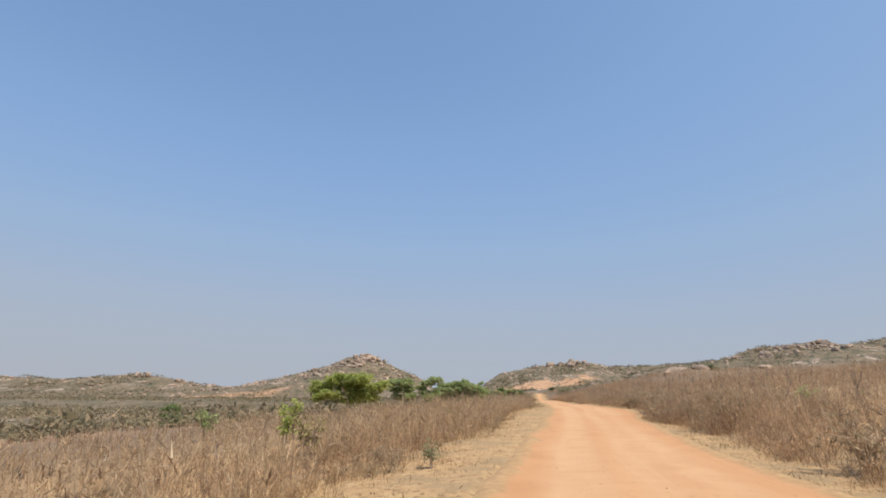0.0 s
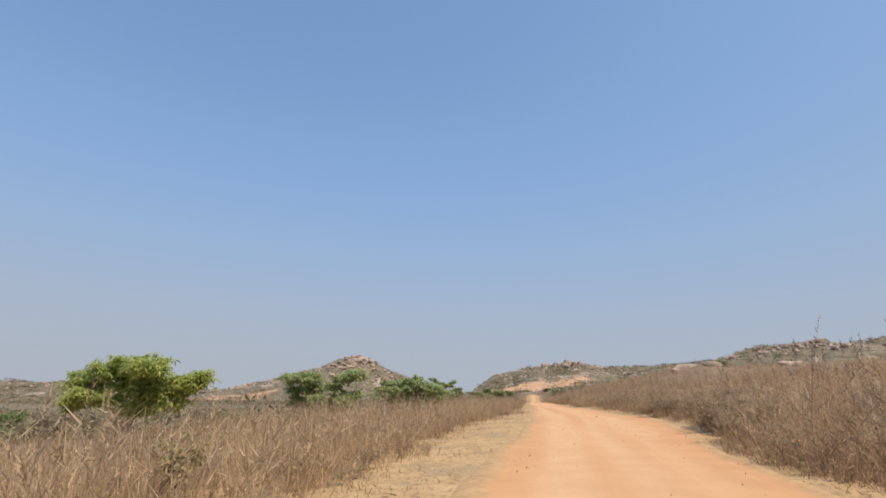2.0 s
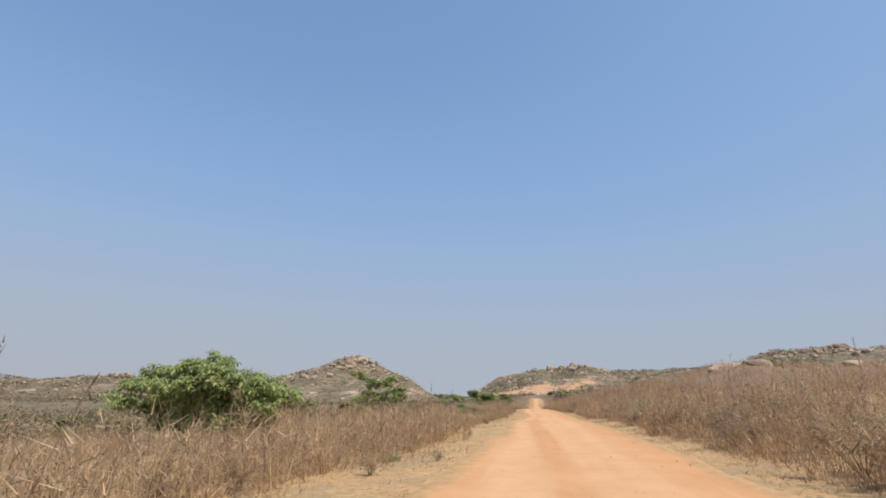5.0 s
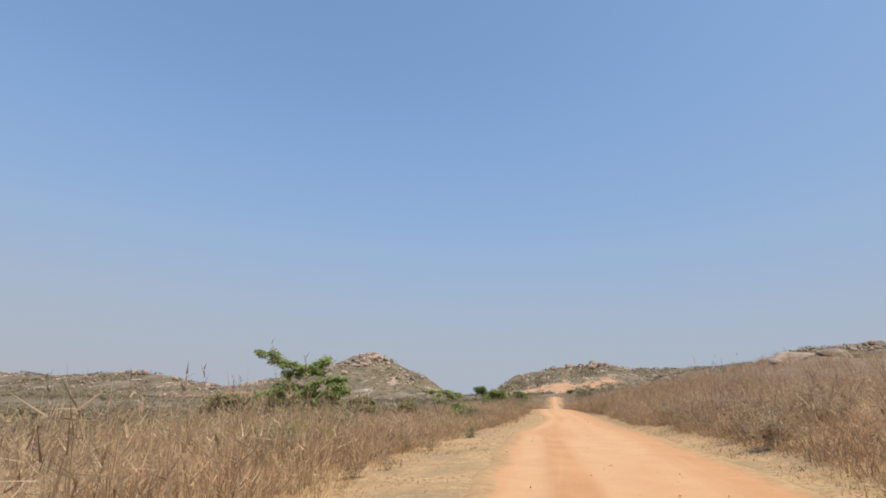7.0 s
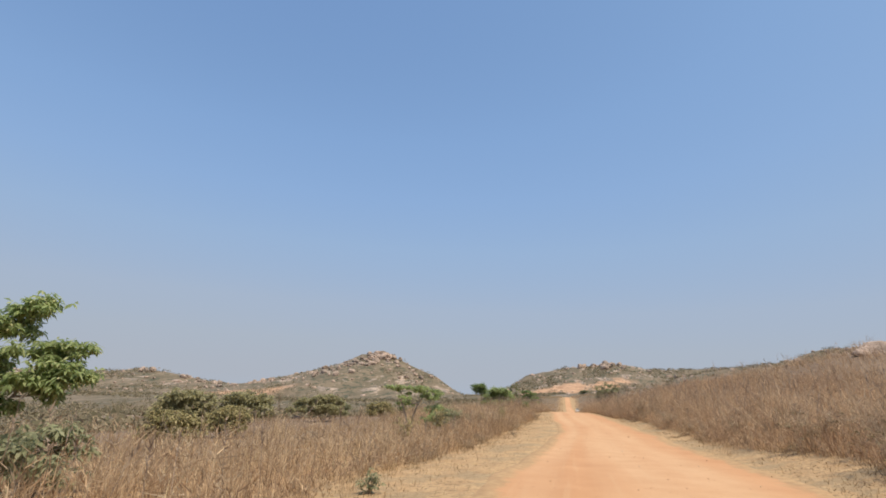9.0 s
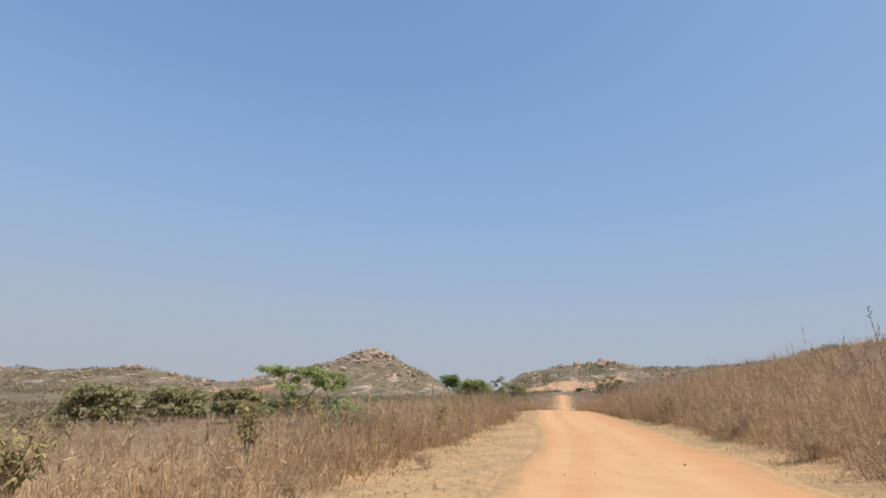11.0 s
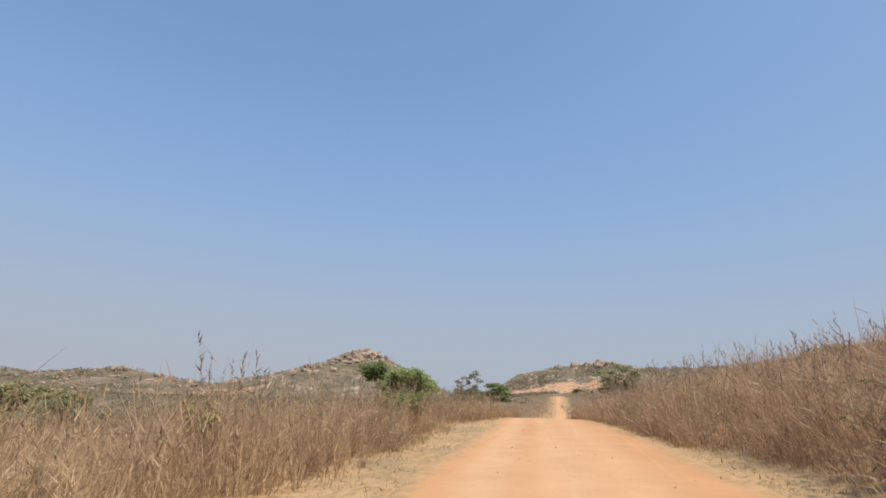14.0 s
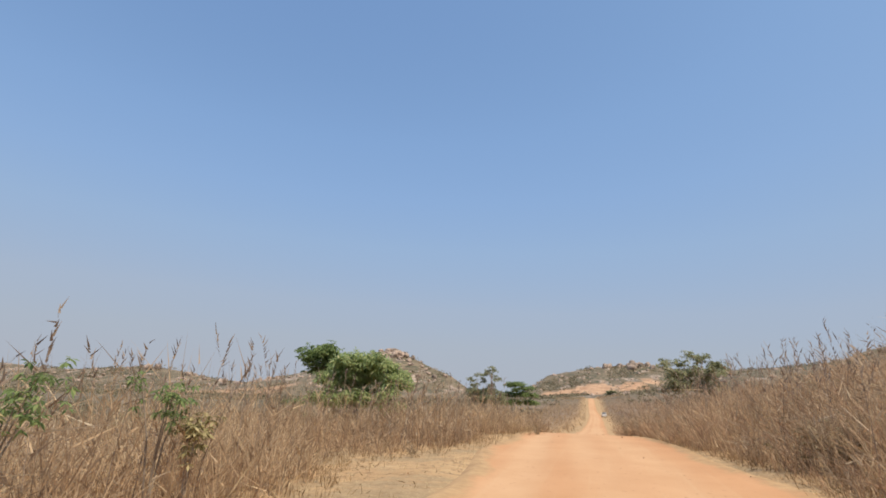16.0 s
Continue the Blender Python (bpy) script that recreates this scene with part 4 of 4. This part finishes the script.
def twig_bush_meshes(seed):
    rng = np.random.default_rng(seed)
    wood, tips = [], []
    for _ in range(9):
        a, s = rng.uniform(0, 6.28), rng.uniform(0.3, 1.0)
        tip = np.array([math.cos(a) * s, math.sin(a) * s, rng.uniform(0.45, 1.15)])
        mid = tip * np.array([0.45, 0.45, 0.55]) + rng.normal(0, 0.10, 3)
        wood += [tube((0, 0, -0.1), mid, 0.014, 0.011, 4), tube(mid, tip, 0.011, 0.006, 4)]
        tips += [mid, (mid + tip) / 2, tip]
    tips = np.array(tips)
    n = len(tips) * 16
    b = np.repeat(tips, 16, 0) + rng.normal(0, 0.05, (n, 3))
    tw = strips(b, lean_dirs(n, 1.2, rng), rng.uniform(0.15, 0.5, n), np.full(n, 0.012), rng.uniform(-0.2, 0.5, n), 2, rng)
    return mesh_from("branchwork", *stack(wood + [tw]), TWIG), mesh_from("foliage", *leaves_at(tips, 14, 0.15, 0.085, rng, 0.8), WITHERED)


def build_twig_bushes():
    rng = np.random.default_rng(29)
    kinds = []
    for k in range(4):
        br, fo = twig_bush_meshes(100 + k)
        kinds.append((br, fo))
    for k in range(174):
        side = -1 if 75 <= k < 95 or 110 <= k < 150 else 1
        low = 0.6 if side < 0 else 1.0
        x, y, _ = scatter(rng, 1, side, 4, 200, 0.0, 5.0 if k < 95 else 1.3, 1.4)
        if k >= 150:
            x, y, _ = scatter(rng, 1, 1, 40, 66, 0.1, 1.2, 1.0)
        br, fo = kinds[k % 4]
        root = new("dry_shrub")
        root.location = (float(x[0]), float(y[0]), float(surface(x, y)[0]))
        s = rng.uniform(0.7, 1.35) * low
        if 110 <= k < 150:
            root.location.x += rng.uniform(0.7, 1.8)
            root.location.z = float(surface(root.location.x, root.location.y))
            s = rng.uniform(0.22, 0.5)
        root.rotation_euler = (0, 0, rng.uniform(0, 6.28))
        root.scale = (s * 1.1, s * 1.1, s * rng.uniform(0.8, 1.1))
        tagged(root, "dry brown twiggy shrub with a few withered leaves", "shrub", "dry shrubs along the road")
        part("branchwork", br, root)
        part("foliage", fo, root, "sparse yellowing leaves")


def boulder_mesh(seed, fine=2):
    rng = np.random.default_rng(seed)
    bm = bmesh.new()
    bmesh.ops.create_icosphere(bm, subdivisions=fine, radius=1.0)
    cuts = rng.normal(0, 1, (9, 3))
    cuts /= np.linalg.norm(cuts, axis=1, keepdims=True)
    depth = rng.uniform(0.48, 0.86, 9)
    o = Vector((seed * 3.7, seed * 1.3, 0))
    for v in bm.verts:
        p = v.co.copy()
        for c, dep in zip(cuts, depth):
            over = p.dot(Vector(c)) - dep
            if over > 0:
                p -= Vector(c) * over * 0.95
        k = 1 + 0.18 * noise.noise(p * 1.3 + o) + 0.05 * noise.noise(p * 3.5 + o)
        v.co = Vector((p.x * k, p.y * k * 0.9, p.z * k * 0.8))
    me = bpy.data.meshes.new("boulder")
    bm.to_mesh(me)
    bm.free()
    me.materials.append(GRANITE)
    return me


def build_boulders():
    rng = np.random.default_rng(11)
    kinds = [boulder_mesh(i) for i in range(6)]
    shapes = []
    for me in [boulder_mesh(i + 10, 1) for i in range(6)]:
        co = np.empty(len(me.vertices) * 3, np.float32)
        me.vertices.foreach_get("co", co)
        ix = np.empty(len(me.polygons) * 3, np.int32)
        me.polygons.foreach_get("vertices", ix)
        shapes.append((co.reshape(-1, 3), ix.reshape(-1, 3)))
    rest = []

    def put(x, y, s, single, label="weathered pinkish granite boulder on a rocky hill", low=False):
        k = int(rng.integers(6))
        loc = (x, y, float(surface(x, y)) + s * (0.12 if single else -0.1))
        sc = (s * rng.uniform(0.8, 1.5), s * rng.uniform(0.8, 1.2), s * rng.uniform(0.75, 1.4 if single else 1.0))
        rot = (rng.uniform(-0.35, 0.35), rng.uniform(-0.35, 0.35), rng.uniform(0, 6.28))
        if low:   # broad and half sunk, its top sloping to the road
            sc, rot = (s * 1.5, s, s * 0.7), (0.4, 0.0, 0.3 * rot[0])
        if single:
            ob = new("boulder", kinds[k])
            ob.location, ob.scale, ob.rotation_euler = loc, sc, rot
            tagged(ob, label, "boulder", "boulders on the hills")
        else:
            m = np.array(Matrix.LocRotScale(loc, Euler(rot), sc))
            rest.append((shapes[k][0] @ m[:3, :3].T + m[:3, 3], shapes[k][1]))

    # big ones on the hilltops
    for n, cx, cy, sx, sy, lo, hi in ((34, -385, 1138, 34, 60, 2.5, 9), (26, 84, 1478, 36, 40, 4, 11), (40, 440, 1005, 60, 40, 3.5, 8), (16, -760, 1046, 60, 25, 4, 8), (16, -560, 1040, 60, 60, 3, 7), (14, 190, 1100, 60, 90, 3, 7)):
        for _ in range(n):
            put(rng.normal(cx, sx), cy - abs(rng.normal(0, sy)), rng.uniform(lo, hi), True)
    for _ in range(30):
        put(rng.normal(-395, 75), 1120 - abs(rng.normal(0, 110)), rng.uniform(3, 7), True)
    # pale broken blocks on the summit's sunlit shoulder
    for _ in range(14):
        put(rng.uniform(-392, -340), 1132 - abs(rng.normal(0, 22)), rng.uniform(5, 9.5), True, "large pale pink granite block near a hill summit")
    put(40.3, 174.0, 2.0, True, "pinkish granite boulder on the grassy bank", True)
    put(49.3, 178.7, 2.2, True, "pinkish granite boulder on the grassy bank", True)
    put(70.5, 185.4, 1.8, True, "pinkish granite boulder on the grassy bank", True)
    put(63, 224, 3.0, True, "pinkish granite boulder on the grassy bank")
    for x, y, s in ((92, 285, 3.4), (99, 292, 2.6), (86, 290, 2.4), (120, 330, 4), (70, 300, 2.6), (-80, 190, 1.6), (-120, 230, 2.4), (-132, 232, 1.8), (-95, 150, 1.5), (-60, 210, 1.4), (-48, 190, 1.2), (-150, 260, 2.6), (22, 640, 3.5), (27, 646, 3.0), (17, 622, 2.6)):
        put(x, y, s, True, "pale granite boulder in dry scrub")
    # the rest of the stony slopes
    for rxs, rys, rzs, reach in RIDGES:
        for _ in range(int((rxs[-1] - rxs[0]) / (1.5 if rxs[0] < 50 else 2.6))):
            x = rng.uniform(rxs[0], rxs[-1])
            if np.interp(x, rxs, rzs) < 12 or abs(x) > 1500:
                continue
            y = rys - abs(rng.normal(0, 0.36)) * reach
            put(x, y, 1.2 + 4.6 * rng.uniform() ** 2.6, False)
    for x, y, s in ((38.2, 173.6, 1.2), (42.8, 175.4, 1.4)):
        put(x, y, s, True, "small pinkish granite boulder on the grassy bank", True)
    # the upright rock on the far summit
    ob = new("boulder", kinds[2])
    ob.location, ob.scale, ob.rotation_euler = (83, 1466, float(surface(83, 1466)) + 2), (8.5, 9, 16), (0.1, -0.15, 0.6)
    tagged(ob, "tall upright pinkish granite rock on a hilltop", "boulder", "boulders on the hills")
    v, f = stack(rest)
    tagged(new("scattered_boulders", mesh_from("scattered_boulders", v, f, GRANITE, True)), "scattered granite boulders over the stony hillsides", "boulders", kind="stuff")


def clumps(n_leaf, x, y, s, rng, size_lo, size_hi):
    c = np.stack([x, y, surface(x, y) + s * 0.35], 1)
    a = rng.normal(0, 1, (len(c), n_leaf, 3))
    p = (c[:, None] + a * (s[:, None, None] * np.array([0.5, 0.5, 0.30]))).reshape(-1, 3)
    size = np.repeat(s, n_leaf) * rng.uniform(size_lo, size_hi, len(p))
    d1 = rng.normal(0, 1, p.shape)
    d2 = rng.normal(0, 1, p.shape)
    d1 /= np.linalg.norm(d1, axis=1, keepdims=True)
    d2 /= np.linalg.norm(d2, axis=1, keepdims=True)
    v = np.stack([p, p + d1 * size[:, None], p + d2 * size[:, None]], 1).reshape(-1, 3)
    return v, np.arange(len(v)).reshape(-1, 3)


def build_scrub():
    rng = np.random.default_rng(21)
    n = 70000
    x = rng.uniform(-1400, 800, n)
    y = rng.uniform(200, 1500, n)
    keep = (fbm(x, y, 70, 5, 77) + rng.uniform(-0.35, 0.35, n) > 0.08) & (np.abs(x - road_x(y)) > 16) & (np.abs(x) < 120 + y)
    x, y = x[keep], y[keep]
    s = rng.uniform(0.8, 2.4, len(x)) * (0.6 + y / 1200)
    tagged(new("scrub", mesh_from("scrub", *clumps(8, x, y, s, rng, 0.4, 0.9), SCRUB)), "dusty thorn scrub scattered over the plain and hills", "scrub", kind="stuff")
    n = 11000
    x = np.where(rng.uniform(size=n) < 0.85, -42 - 330 * rng.uniform(0, 1, n) ** 1.3, rng.uniform(70, 170, n))
    y = np.where(x < 0, 25 + 520 * rng.uniform(0, 1, n), rng.uniform(230, 420, n))
    keep = (fbm(x, y, 30, 3, 78) + rng.uniform(-0.7, 0.7, n) > 0.0) & (x < 60 + 0.5 * y)
    x, y = x[keep], y[keep]
    s = rng.uniform(0.7, 1.7, len(x)) + 2.2 * rng.uniform(0, 1, len(x)) ** 3
    tagged(new("low_scrub", mesh_from("low_scrub", *clumps(40, x, y, s, rng, 0.14, 0.34), SCRUB)), "low dusty green scrub on the dry plain", "scrub", kind="stuff")


def box_mesh(name, size, material, bevel=0.05, taper=1.0):
    bm = bmesh.new()
    bmesh.ops.create_cube(bm, size=1.0)
    for v in bm.verts:
        k = taper if v.co.z > 0 else 1.0
        v.co = Vector((v.co.x * size[0] * k, v.co.y * size[1] * k, v.co.z * size[2]))
    bmesh.ops.bevel(bm, geom=list(bm.edges), offset=bevel, segments=2, affect="EDGES")
    me = bpy.data.meshes.new(name)
    bm.to_mesh(me)
    bm.free()
    me.materials.append(material)
    return me


def build_car():
    x, y = 4.4, 362.0
    root = new("car")
    root.location = (x, y, float(height(x, y)) + 0.03)
    tagged(root, "small white car seen from behind on the dirt road", "car")

    def add(name, mesh, loc, parent=root):
        ob = part(name, mesh, parent)
        ob.location = loc
        return ob
    body = add("body", box_mesh("body", (1.75, 4.1, 0.75), WHITE.m, 0.14), (0, 0, 0.68))
    add("cabin", box_mesh("cabin", (1.6, 2.4, 0.62), WHITE.m, 0.1, 0.84), (0, -0.2, 1.3))
    add("rear_window", box_mesh("rear_window", (1.25, 0.05, 0.36), DARKGLASS.m, 0.02), (0, -1.38, 1.36))
    lamp = box_mesh("tail_lamp", (0.22, 0.08, 0.26), LAMPRED.m, 0.02)
    for sx in (-1, 1):
        add("tail_lamp", lamp, (0.72 * sx, -2.03, 0.78))
    bm = bmesh.new()
    bmesh.ops.create_cone(bm, cap_ends=True, segments=20, radius1=0.32, radius2=0.32, depth=0.2, matrix=Matrix.Rotation(radians(90), 4, "Y"))
    me = bpy.data.meshes.new("wheel")
    bm.to_mesh(me)
    bm.free()
    me.materials.append(RUBBER.m)
    for sx in (-1, 1):
        for sy in (-1.3, 1.3):
            add("wheel", me, (0.78 * sx, sy, 0.32))


build_trees()
build_weeds()
build_twig_bushes()
build_boulders()
build_scrub()
build_car()
build_pebbles()
build_grass()
